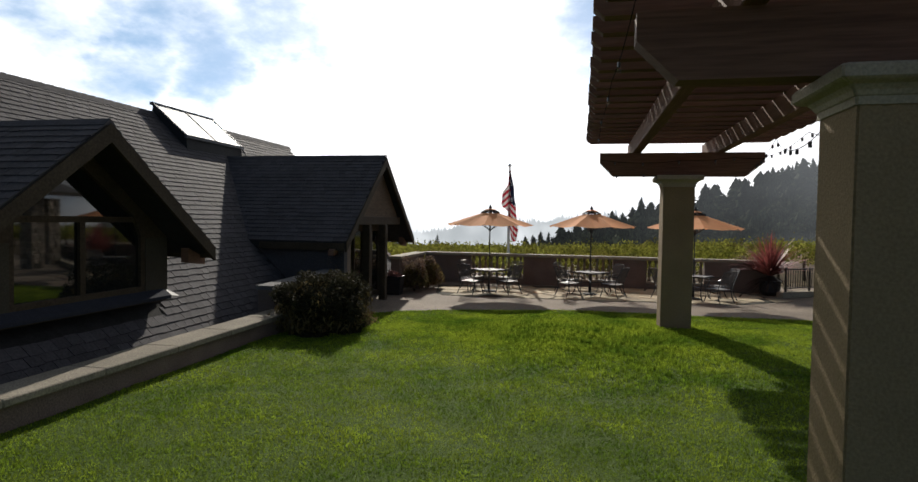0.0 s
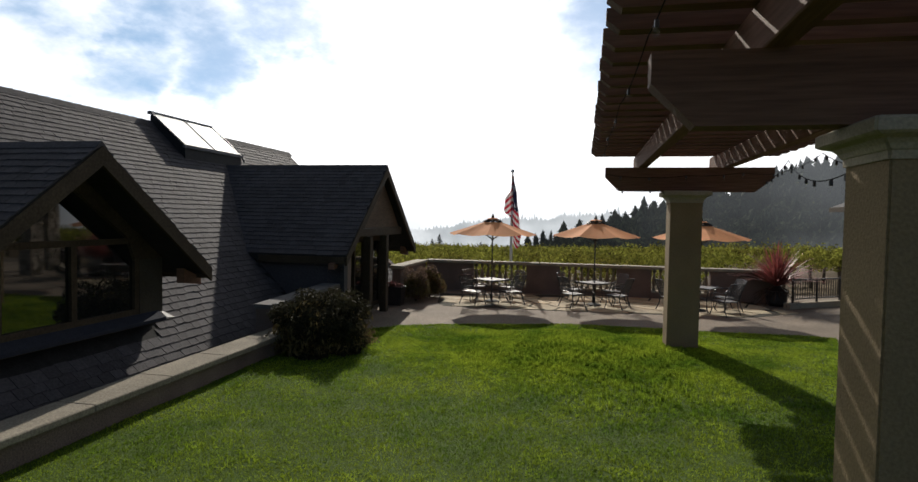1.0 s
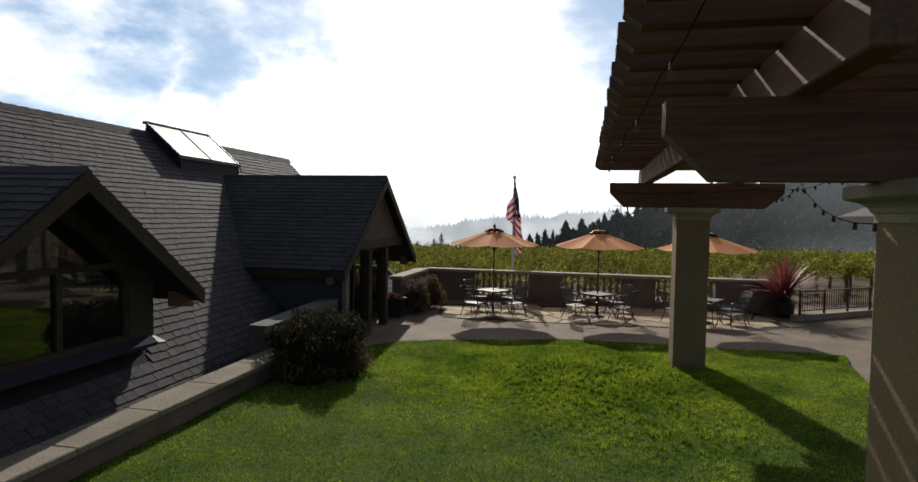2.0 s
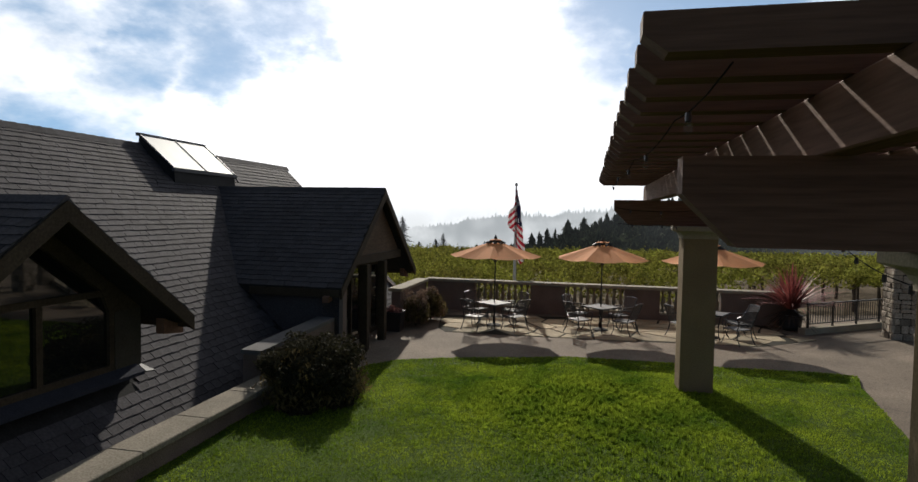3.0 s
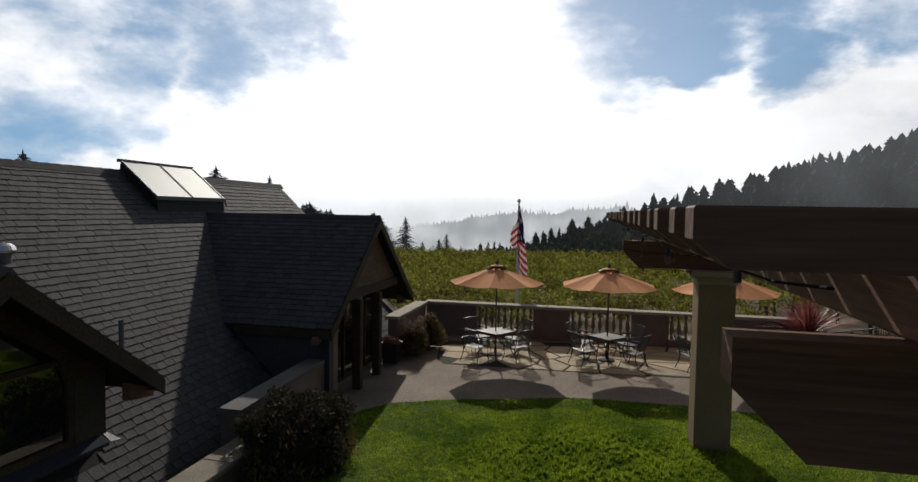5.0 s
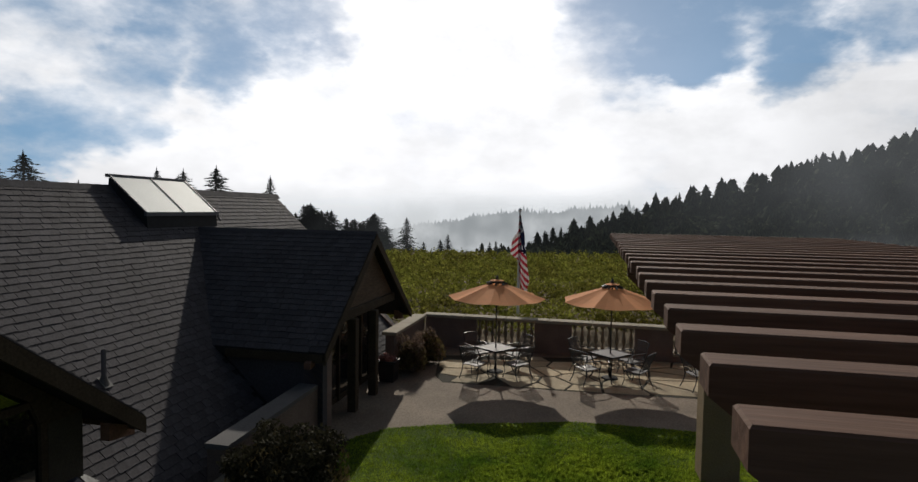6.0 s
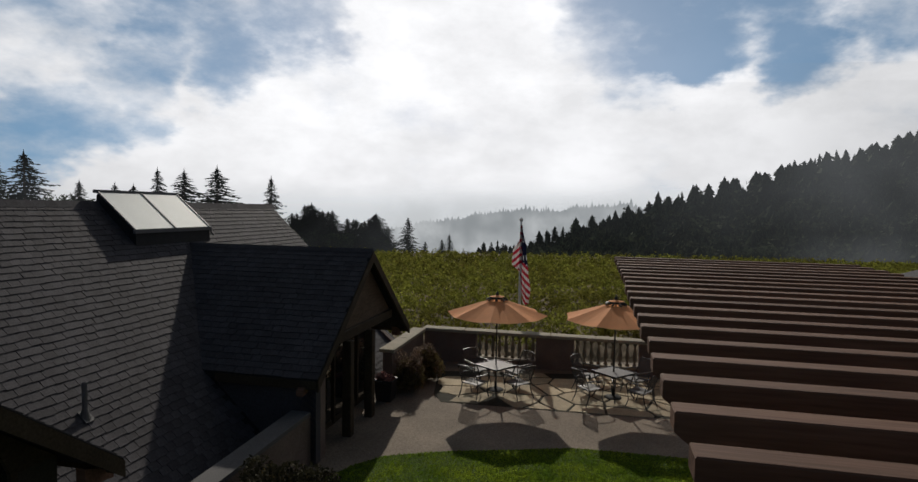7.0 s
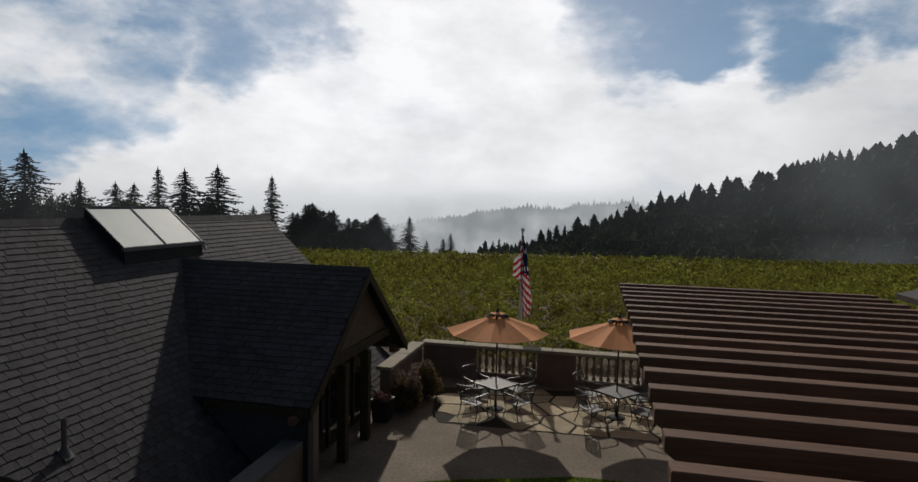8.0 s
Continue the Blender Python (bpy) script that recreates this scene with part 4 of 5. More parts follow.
def build_flax():
    p = empty("flax_plant", pose(9.7, 19.6, PATIO_Z))
    tagged(p, "spiky dark red flax plant in a dark pot", "plant")
    red = mat("dark_red_strap_leaves", (0.32, 0.1, 0.09), 0.5, var=0.35, scale=3, fine=8, bump=0, per=0.5, trans=0.25, spec=0.3)
    brown = mat("dead_strap_leaves", (0.05, 0.035, 0.028), 0.8, var=0.3, bump=0)
    part("pot", lathe([(0.22, 0), (0.3, 0.1), (0.33, 0.3), (0.32, 0.4), (0.35, 0.43), (0.35, 0.48), (0.28, 0.48), (0.1, 0.65)], 20), mat("dark_glazed_pot", (0.05, 0.045, 0.045), 0.35, var=0.2), p)
    r = random.Random(12)
    for k in range(430):
        a = r.uniform(0, 2 * math.pi)
        dead = k >= 370
        lean = r.uniform(1.5, 2.3) if dead else 1.2 * r.random() ** 0.7
        L = r.uniform(0.45, 0.75) if dead else r.uniform(0.9, 1.55)
        bm = bmesh.new()
        prev = None
        for i in range(6):
            t = i / 5
            out = L * (math.sin(lean) * t + 0.28 * lean * t * t)
            up = max(0.03, 0.62 + L * (math.cos(lean) * t - 0.22 * lean * t * t * t))
            w = 0.02 * (1 - t ** 2.2) + 0.003
            c = Vector((math.cos(a) * out, math.sin(a) * out, up))
            side = Vector((-math.sin(a), math.cos(a), 0)) * w
            pair = (bm.verts.new(c - side), bm.verts.new(c + side))
            if prev:
                bm.faces.new((prev[0], prev[1], pair[1], pair[0]))
            prev = pair
        part("leaf", bm, brown if dead else red, p)


build_flax()


# ---- railing, gate piers and pavilion beyond the terrace ----
def build_railing():
    a, b = Vector((9.85, 18.98, PATIO_Z)), Vector((14.4, 21.15, PATIO_Z))
    ang = math.degrees(math.atan2(b.y - a.y, b.x - a.x))
    L = (b - a).length
    f = empty("iron_railing", pose(a.x, a.y, a.z, 0, 0, ang))
    tagged(f, "dark iron railing with upright bars on a stone kerb", "railing")
    part("kerb", box(-0.2, L, -0.12, 0.12, -0.3, 0.18, 0.01), CAPSTONE, f)
    part("top_rail", box(0, L, -0.025, 0.025, 0.88, 0.92), METAL, f)
    part("bottom_rail", box(0, L, -0.015, 0.015, 0.28, 0.31), METAL, f)
    bar = mesh_of("bar", box(-0.008, 0.008, -0.008, 0.008, 0.31, 0.88), METAL)
    n = int(L / 0.11)
    for i in range(n):
        if i % 10:
            part("bar", bar, None, f, at=pose((i + 0.5) * L / n, 0, 0))
    post = mesh_of("post", box(-0.025, 0.025, -0.025, 0.025, 0.18, 0.94), METAL)
    for i in range(0, n, 10):
        part("post", post, None, f, at=pose((i + 0.5) * L / n, 0, 0))


build_railing()
RUBBLE = mat("grey_tan_rubble_stone", (0.36, 0.31, 0.25), 0.9, var=0.3, scale=3, fine=25, per=0.35, bump=0.7, dist=0.02)


def build_stone_pier(x, y, h, seed):
    p = empty("stone_pier", pose(x, y, PATIO_Z - 0.05, 0, 0, -10))
    tagged(p, "rough rubble stone gate pier beside the path", "pier", group="stone gate piers")
    part("core", box(-0.26, 0.26, -0.26, 0.26, 0, h - 0.02), JOINT, p)
    r = random.Random(seed)
    z = 0.0
    while z < h - 0.05:
        dz = min(r.uniform(0.12, 0.24), h - z)
        for side in range(4):
            u = -0.31
            while u < 0.3:
                w = min(r.uniform(0.16, 0.34), 0.31 - u)
                if w < 0.05:
                    break
                out = 0.26 + r.uniform(0.02, 0.06)
                bm = box(u + 0.008, u + w - 0.008, -out, -0.2, z + 0.008, z + dz - 0.008, 0.02)
                for v in bm.verts:
                    v.co += Vector((r.uniform(-1, 1), r.uniform(-1, 1), r.uniform(-1, 1))) * 0.012
                bmesh.ops.rotate(bm, verts=bm.verts, cent=(0, 0, 0), matrix=Matrix.Rotation(side * math.pi / 2, 3, "Z"))
                part("stone", bm, RUBBLE, p)
                u += w
        z += dz


build_stone_pier(12.3, 18.65, 3.05, 2)
build_stone_pier(13.9, 20.4, 3.05, 5)


def build_pavilion():
    m = LOC @ pose(8.2, 18.6, 0)
    p = empty("gate_pavilion", m)
    tagged(p, "small open pavilion with a hipped slate roof", "pavilion")
    w, d, e, t = 5.0, 4.2, 3.4, 4.5
    corners = [(0, 0, e), (w, 0, e), (w, d, e), (0, d, e)]
    r0, r1 = (2.0, d / 2, t), (w - 2.0, d / 2, t)
    for quad in ((corners[0], corners[1], r1, r0), (corners[1], corners[2], r1), (corners[2], corners[3], r0, r1), (corners[3], corners[0], r0)):
        part("roof_slope", prism(quad, (0, 0, -0.08)), SHINGLE, p)
    part("eave_beam", box(0.05, w, 0.02, 0.2, e - 0.32, e - 0.1), DARKWOOD, p)
    part("fascia", box(-0.02, w + 0.02, -0.04, 0.0, e - 0.16, e + 0.0), DARKWOOD, p)
    part("fascia", box(-0.04, 0.0, 0.0, d, e - 0.16, e + 0.0), DARKWOOD, p)


build_pavilion()


# ---- string lights ----
def clear_glass():
    m = bpy.data.materials.new("clear_bulb_glass")
    m.use_nodes = True
    n, l = m.node_tree.nodes, m.node_tree.links
    b = n["Principled BSDF"]
    b.inputs["Base Color"].default_value = (0.9, 0.9, 0.9, 1)
    b.inputs["Roughness"].default_value = 0.04
    tr, mx = n.new("ShaderNodeBsdfTransparent"), n.new("ShaderNodeMixShader")
    mx.inputs[0].default_value = 0.96
    l.new(b.outputs[0], mx.inputs[1]), l.new(tr.outputs[0], mx.inputs[2])
    l.new(mx.outputs[0], n["Material Output"].inputs[0])
    return m


def build_string_lights():
    glass = clear_glass()
    # points of each run and the spacing of its bulbs
    runs = [([(0.3, 13.4, 4.21), (0.29, 10.5, 4.2), (0.32, 7.6, 4.2), (0.37, 4.9, 4.19), (0.4, 3.5, 4.2)], 1.9),
            ([(0.36, 12.74, 3.76), (1.2, 12.74, 3.7), (1.9, 12.74, 3.74), (2.95, 12.74, 3.8), (3.5, 12.74, 3.78)], 0.55),
            ([(0.42, 12.78, 3.46), (1.2, 12.5, 3.44), (1.6, 12.58, 3.42)], 0.4),
            ([(3.5, 12.74, 3.82), (3.2, 9.5, 3.82), (2.2, 4.71, 3.2)], 0.8),
            ([(3.3, 12.74, 3.62), (2.75, 9.45, 3.72), (2.59, 8.6, 3.48), (1.72, 4.71, 3.2)], 0.8)]
    sock = mesh_of("socket", lathe([(0.016, 0.0), (0.018, -0.05), (0.014, -0.055)], 8), METAL)
    bulb = mesh_of("bulb", lathe([(0.012, -0.05), (0.021, -0.07), (0.025, -0.09), (0.019, -0.11), (0.005, -0.12)], 10), glass)
    for pts, spacing in runs:
        s = empty("string_lights", LOC)
        tagged(s, "dark cable with clear unlit festoon bulbs under pergola", "string lights", group="pergola string lights")
        P = [Vector(p) for p in pts]
        curve = []
        for a, b in zip(P, P[1:]):
            k = max(3, int((b - a).length / 0.36))
            for i in range(k):
                t = i / k
                p = a.lerp(b, t)
                p.z -= 0.1 * 4 * t * (1 - t) * min(1.0, (b - a).length / 4)
                curve.append(p)
        curve.append(P[-1])
        part("cable", tube(curve, 0.005, 4), mat("black_rubber_cable", (0.012, 0.012, 0.012), 0.9, var=0.1, bump=0, spec=0.03), s)
        gone = 0.5 * spacing
        for p, q in zip(curve, curve[1:]):
            gone += (q - p).length
            if gone > spacing:
                gone -= spacing
                holder = part("socket", sock, None, s, at=Matrix.Translation(q))
                part("bulb", bulb, None, holder, "clear unlit glass bulb")


build_string_lights()


# ---- flagstone paving ----
def build_flagstones():
    area = [(-1.25, 20.9), (-1.2, 18.6), (-0.95, 17.95), (1.0, 17.7), (2.2, 17.5), (5.5, 17.15), (7.7, 17.0), (9.6, 18.0), (9.1, 19.2), (9.2, 20.2), (4.0, 21.0)]
    part("joint_bed", prism([(x, y, PATIO_Z - 0.02) for x, y in area], (0, 0, 0.024)), JOINT, PAVEMENT)
    r = random.Random(21)
    pts = []
    y = 16.6
    while y < 21.6:
        x = -2.0
        while x < 10.4:
            pts.append((x + r.uniform(-0.4, 0.4), y + r.uniform(-0.42, 0.42)))
            x += r.uniform(0.55, 1.6)
        y += 0.85

    def clip(poly, n, c):
        out = []
        for p, q in zip(poly, poly[1:] + poly[:1]):
            a, b = p[0] * n[0] + p[1] * n[1] - c, q[0] * n[0] + q[1] * n[1] - c
            if a <= 0:
                out.append(p)
            if a * b < 0:
                t = a / (a - b)
                out.append((p[0] + t * (q[0] - p[0]), p[1] + t * (q[1] - p[1])))
        return out

    for i, (cx, cy) in enumerate(pts):
        if not inside(area, cx, cy):
            continue
        cell = [(cx - 1.2, cy - 1.2), (cx + 1.2, cy - 1.2), (cx + 1.2, cy + 1.2), (cx - 1.2, cy + 1.2)]
        for j, (px, py) in enumerate(pts):
            if i != j and abs(px - cx) < 2.4 and abs(py - cy) < 2.4:
                dx, dy = px - cx, py - cy
                L = math.hypot(dx, dy)
                cell = clip(cell, (dx / L, dy / L), (cx * dx + cy * dy) / L + L / 2 - 0.034)
                if len(cell) < 3:
                    break
        for (ax, ay), (bx, by) in zip(area, area[1:] + area[:1]):
            if len(cell) < 3:
                break
            nx, ny = (by - ay), -(bx - ax)
            L = math.hypot(nx, ny)
            nx, ny = nx / L, ny / L
            if nx * (cx - ax) + ny * (cy - ay) > 0:
                nx, ny = -nx, -ny
            if (nx * (cx - ax) + ny * (cy - ay)) > -1.2:
                cell = clip(cell, (nx, ny), nx * ax + ny * ay)
        if len(cell) < 3:
            continue
        mx, my = sum(p[0] for p in cell) / len(cell), sum(p[1] for p in cell) / len(cell)
        h = 0.012 + r.uniform(-0.002, 0.004)
        z = PATIO_Z + 0.004
        bm = bmesh.new()
        lo = [bm.verts.new((x, yy, z)) for x, yy in cell]
        hi = [bm.verts.new((mx + (x - mx) * 0.985, my + (yy - my) * 0.985, z + h)) for x, yy in cell]
        bm.faces.new(hi)
        for k in range(len(lo)):
            bm.faces.new((lo[k], lo[(k + 1) % len(lo)], hi[(k + 1) % len(lo)], hi[k]))
        bmesh.ops.recalc_face_normals(bm, faces=bm.faces)
        part("flagstone", bm, FLAGSTONE, PAVEMENT)


build_flagstones()


# ---- grass ----
def build_grass():
    r = np.random.default_rng(7)
    n = 400000
    y = np.concatenate([3.2 + 12.2 * r.random(n) ** 1.3, r.normal(11.2, 1.5, 110000), 3.25 - 6.0 * r.random(100000) ** 1.6])
    x = np.concatenate([r.uniform(-5.1, 8.3, n), r.normal(1.9, 1.6, 110000), r.uniform(-5.1, 8.3, 100000)])
    keep = np.array([inside(LAWN_EDGE, a, b) for a, b in zip(x, y)])
    x, y = x[keep], y[keep]
    clump = np.array([noise.noise((a * 2.3, b * 2.3, 0.0)) for a, b in zip(x, y)])
    # uneven, scalped turf towards the terrace
    bump_zone = np.exp(-(((x - 1.9) / 2.2) ** 2 + ((y - 11.2) / 2.1) ** 2))
    bump_zone += 0.62 * np.exp(-(((x - 2.5) / 1.5) ** 2 + ((y - 8.2) / 1.1) ** 2))
    tuft = np.array([noise.noise((a * 10.5, b * 12.5, 3.0)) for a, b in zip(x, y)])
    tuft = np.clip((tuft - 0.1) / 0.3, 0, 1)
    h = 0.016 * (1 + 0.6 * clump) + 0.042 * np.clip(1.5 * bump_zone, 0, 1) * tuft * tuft * (3 - 2 * tuft)
    h = np.maximum(h, 0.008) * r.uniform(0.6, 1.3, len(x))
    s = 0.9 + 0.06 * y
    z = np.array([lawn_z(a, b) for a, b in zip(x, y)])
    ang = r.uniform(0, 2 * np.pi, len(x))
    w = 0.0055 * s
    dx, dy = np.cos(ang) * w, np.sin(ang) * w
    lx, ly = r.normal(0, 0.012, len(x)), r.normal(0, 0.012, len(x))
    a = np.stack([x - dx, y - dy, z - 0.004], 1)
    b = np.stack([x + dx, y + dy, z - 0.004], 1)
    c = np.stack([x + lx, y + ly, z + h * s], 1)
    v = np.stack([a, b, c], 1).reshape(-1, 3)
    g = raw_np("grass", v, np.arange(len(v)).reshape(-1, 3), BLADE)
    tagged(g, "short uneven blades of bright green turf", "grass", kind="stuff")


build_grass()


# ---- vineyard ----
def build_vines():
    r = np.random.default_rng(11)
    P, S = [], []
    row = 0
    y = 24.6
    while y < 94:
        half0, half1 = -0.72 * y - 8, 0.86 * y + 8
        step, count, size = (0.42, 120, 0.075) if y < 34 else ((0.5, 62, 0.105) if y < 52 else (0.75, 34, 0.165))
        n = int((half1 - half0) / step)
        # each vine is a few lumps of leaf on the wires, with shoots standing out
        cx = np.linspace(half0, half1, n) + r.normal(0, 0.3 * step, n)
        vigour = 1 + 0.25 * np.sin(cx * 0.9 + 3 * row) * np.sin(cx * 0.23 + row) + r.normal(0, 0.16, n)
        cy = y + r.normal(0, 0.16, n) + 0.12 * np.sin(cx * 0.7 + row)
        foot = np.where((cx > 11.0) & (y < 29), 0.95, 0.6)
        cz = foot + (1.25 - foot) * r.random(n) ** 0.7
        rad = 0.36 * vigour
        k = np.repeat(np.arange(n), count)
        d = r.normal(0, 1, (len(k), 3))
        d /= np.linalg.norm(d, axis=1)[:, None]
        q = d * (rad[k] * r.uniform(0.55, 1.08, len(k)))[:, None] * np.array([1.15, 1.25, 1.0])
        shoot = r.random(len(k)) < 0.1
        q[:, 2] += np.where(shoot, r.uniform(0.1, 0.42, len(k)), 0)
        p = np.stack([cx[k], cy[k], cz[k]], 1) + q
        p[:, 2] = np.maximum(p[:, 2], 0.12)
        p = p[~((np.abs(p[:, 0] - 8.5) < 12.5) & (p[:, 1] < 24.2))]
        P.append(p), S.append(np.full(len(p), size))
        y += 2.0
        row += 1
    p, sz = np.concatenate(P), np.concatenate(S)
    p[:, 2] += np.array([terrain_z(a, b) for a, b in zip(p[:, 0], p[:, 1])])
    v, f = leaves_at(p, sz, r, up=0.5)
    g = raw_np("vine_foliage", v, f, VINELEAF)
    tagged(g, "dense rows of green and yellowing grape vines", "vineyard", kind="stuff")
    bm_v, bm_f = [], []
    for y in (24.6, 26.6, 28.6):
        for x in np.arange(10.5, 34, 1.9):
            x = x + r.uniform(-0.5, 0.5)
            z = terrain_z(x, y)
            k = len(bm_v)
            for zz, w in ((z - 0.1, 0.055), (z + 0.55, 0.04), (z + 1.0, 0.06)):
                ox = r.uniform(-0.05, 0.05)
                bm_v += [(x - w + ox, y - w, zz), (x + w + ox, y - w, zz), (x + w + ox, y + w, zz), (x - w + ox, y + w, zz)]
            for b in (0, 4):
                for i in range(4):
                    bm_f.append((k + b + i, k + b + (i + 1) % 4, k + b + 4 + (i + 1) % 4, k + b + 4 + i))
    t = raw("vine_trunks", bm_v, bm_f, BARK)
    tagged(t, "gnarled dark vine trunks in rows", "vineyard", kind="stuff")


build_vines()


# ---- trees ----
def conifer_arrays(h, seed, boughs=60, broad=0.2, sprays=4, full=0.78):
    """Leaf triangles of a fir crown: single drooping boughs at heights of their own, each hung with small sprays, with gaps between."""
    r = np.random.default_rng(seed)
    tris = []
    lobe = r.uniform(0, 6.28, 4)
    for k in range(boughs):
        t = (k + r.uniform(0, 1)) / boughs
        t = t ** 0.9
        z = h * (0.05 + 0.92 * t)
        a = k * 2.39996 + r.uniform(-0.5, 0.5)
        ragged = 1 + 0.22 * math.sin(a + lobe[0] + 9 * t) + 0.16 * math.sin(2 * a + lobe[1] - 17 * t) + 0.12 * math.sin(31 * t + lobe[2])
        l = (h * broad * (1 - t) ** full * ragged * (0.75 + 0.25 * min(1, 6 * t)) + 0.014 * h) * r.uniform(0.62, 1.18)
        out, side = np.array([np.cos(a), np.sin(a), 0]), np.array([-np.sin(a), np.cos(a), 0])
        rise, droop = r.uniform(-0.05, 0.3), r.uniform(0.3, 0.62)
        for i in range(sprays):
            f = (i + r.uniform(0.35, 1.0)) / sprays
            p = out * l * f + np.array([0, 0, z + l * (rise * f - droop * f * f + 0.12 * f ** 6)])
            w = (0.5 * l / sprays ** 0.62 * (1.1 - 0.6 * f) + 0.012 * h) * r.uniform(0.75, 1.25)
            sw = side * w * r.uniform(0.55, 0.95)
            hang = np.array([0, 0, -w * r.uniform(0.25, 0.75)])
            back, tip = p - out * w * 0.55, p + out * w * r.uniform(0.5, 0.85) + hang * 0.3
            tris += [back, p + sw + hang * r.uniform(0.2, 0.8), tip, back, tip, p - sw + hang * r.uniform(0.2, 0.8)]
            tris += [back, p + hang * 1.3 + sw * r.uniform(-0.6, 0.6), tip]
    for i in range(4):
        a = i * 1.6
        o = np.array([np.cos(a), np.sin(a), 0]) * 0.011 * h
        tris += [o + np.array([0, 0, 0.92 * h]), -o + np.array([0, 0, 0.92 * h]), np.array([0, 0, h * 1.02])]
    return np.array(tris)


def forest_fir_arrays(seed, broad, full):
    """Triangles of a distant fir of unit height: ragged skirts of boughs, one over the other, with loose sprays at the rim."""
    r = np.random.default_rng(seed)
    tris = []
    tiers, n = 13, 11
    for k in range(tiers):
        t = (k + r.uniform(-0.25, 0.25)) / tiers
        R = broad * (1 - max(t, 0)) ** full * r.uniform(0.75, 1.25) + 0.012
        top = np.array([r.normal(0, 0.012), r.normal(0, 0.012), min(1.0, 0.2 + 0.82 * t + 0.06)])
        a0 = r.uniform(0, 6.28)
        ring = []
        for i in range(n):
            a = a0 + 2 * np.pi * (i + r.uniform(-0.3, 0.3)) / n
            q = R * r.uniform(0.4, 1.3)
            ring.append(np.array([np.cos(a) * q, np.sin(a) * q, 0.1 + 0.84 * t - 0.38 * q + r.normal(0, 0.01)]))
        for i in range(n):
            tris += [top, ring[i], ring[(i + 1) % n]]
            if r.random() < 0.5:
                c = ring[i]
                w = 0.035 * r.uniform(0.6, 1.3)
                tris += [c + r.normal(0, w, 3), c + r.normal(0, w, 3), c * np.array([1.1, 1.1, 1.0]) - np.array([0, 0, w])]
    return np.array(tris)


def round_crown_arrays(seed, count=260):
    """Leaf triangles of a rounded broadleaf crown of unit height, in uneven lumps."""
    r = np.random.default_rng(seed)
    lump = r.normal(0, 1, (11, 3)) * np.array([0.13, 0.13, 0.15]) + np.array([0, 0, 0.58])
    k = r.integers(0, 11, count)
    d = r.normal(0, 1, (count, 3))
    d /= np.linalg.norm(d, axis=1)[:, None]
    p = lump[k] + d * np.array([0.17, 0.17, 0.16]) * r.uniform(0.7, 1.05, (count, 1))
    v = p[:, None, :] + r.normal(0, 0.045, (count, 3, 3))
    return v.reshape(-1, 3)


def build_conifer(h, seed, broad):
    t = empty("conifer")
    part("trunk", tube([(0, 0, -1.5), (0, 0, 0.5 * h), (0, 0, 0.98 * h)], 0.016 * h, 7, taper=0.08), BARK, t)
    v = conifer_arrays(h, seed, 190, broad, 7)
    raw_np("crown", v, np.arange(len(v)).reshape(-1, 3), NEEDLE, t)
    return t


def place_by(px, py, dist):
    """World place on a line of sight from the end of the path, at that distance ahead of the origin."""
    az, el = (px - 784) / 1010 - 0.052, (352 + 0.0199 * (px - 784) - py) / 1010
    d = dist - 3.2
    return 0.23 + az * d, dist, 5.72 + el * d


def build_trees():
    kinds = [build_conifer(10.0, 40 + k, b) for k, b in enumerate((0.27, 0.21, 0.31))]
    label = "tall dark green fir with a ragged crown"
    for k in kinds:
        tagged(k, label, "tree", group="firs beyond the vineyard")
    # line of sight, distance, breadth of crown
    spots = [(12, 250, 104, 1.75), (113, 303, 108, 1.6), (178, 308, 112, 1.6), (212, 310, 118, 1.5), (255, 282, 106, 1.25), (303, 285, 108, 1.65), (362, 280, 104, 1.8), (458, 298, 108, 1.3), (425, 350, 118, 1.3), (58, 332, 120, 1.4), (-40, 262, 110, 1.6), (345, 330, 112, 1.7)]
    spots += [(698, 370, 132, 1.35), (770, 399, 140, 1.4), (757, 408, 142, 1.4), (728, 412, 150, 1.4), (842, 412, 150, 1.4), (862, 414, 150, 1.4)]
    # close clumps at the edge of the vines
    clump = random.Random(9)
    for px, py, n in ((530, 346, 6), (505, 362, 3), (556, 358, 4), (605, 372, 4), (628, 376, 4), (640, 364, 4), (658, 386, 3)):
        spots += [(px + clump.uniform(-13, 13), py + 5 * k * clump.random(), 108 + 3 * clump.random(), clump.uniform(1.9, 2.6)) for k in range(n)]
    r = random.Random(6)
    for n, (px, py, d, wide) in enumerate(spots):
        x, y, z = place_by(px, py, d)
        ground = terrain_z(x, y)
        sc = (z - ground) / 10.2
        m = pose(x, y, ground, 0, 0, r.uniform(0, 360)) @ Matrix.Diagonal((sc * wide, sc * wide, sc, 1))
        if n < 3:
            kinds[n].matrix_world = m
        else:
            t = copy_thing(kinds[n % 3], Matrix.Identity(4))
            t.matrix_world = m


build_trees()


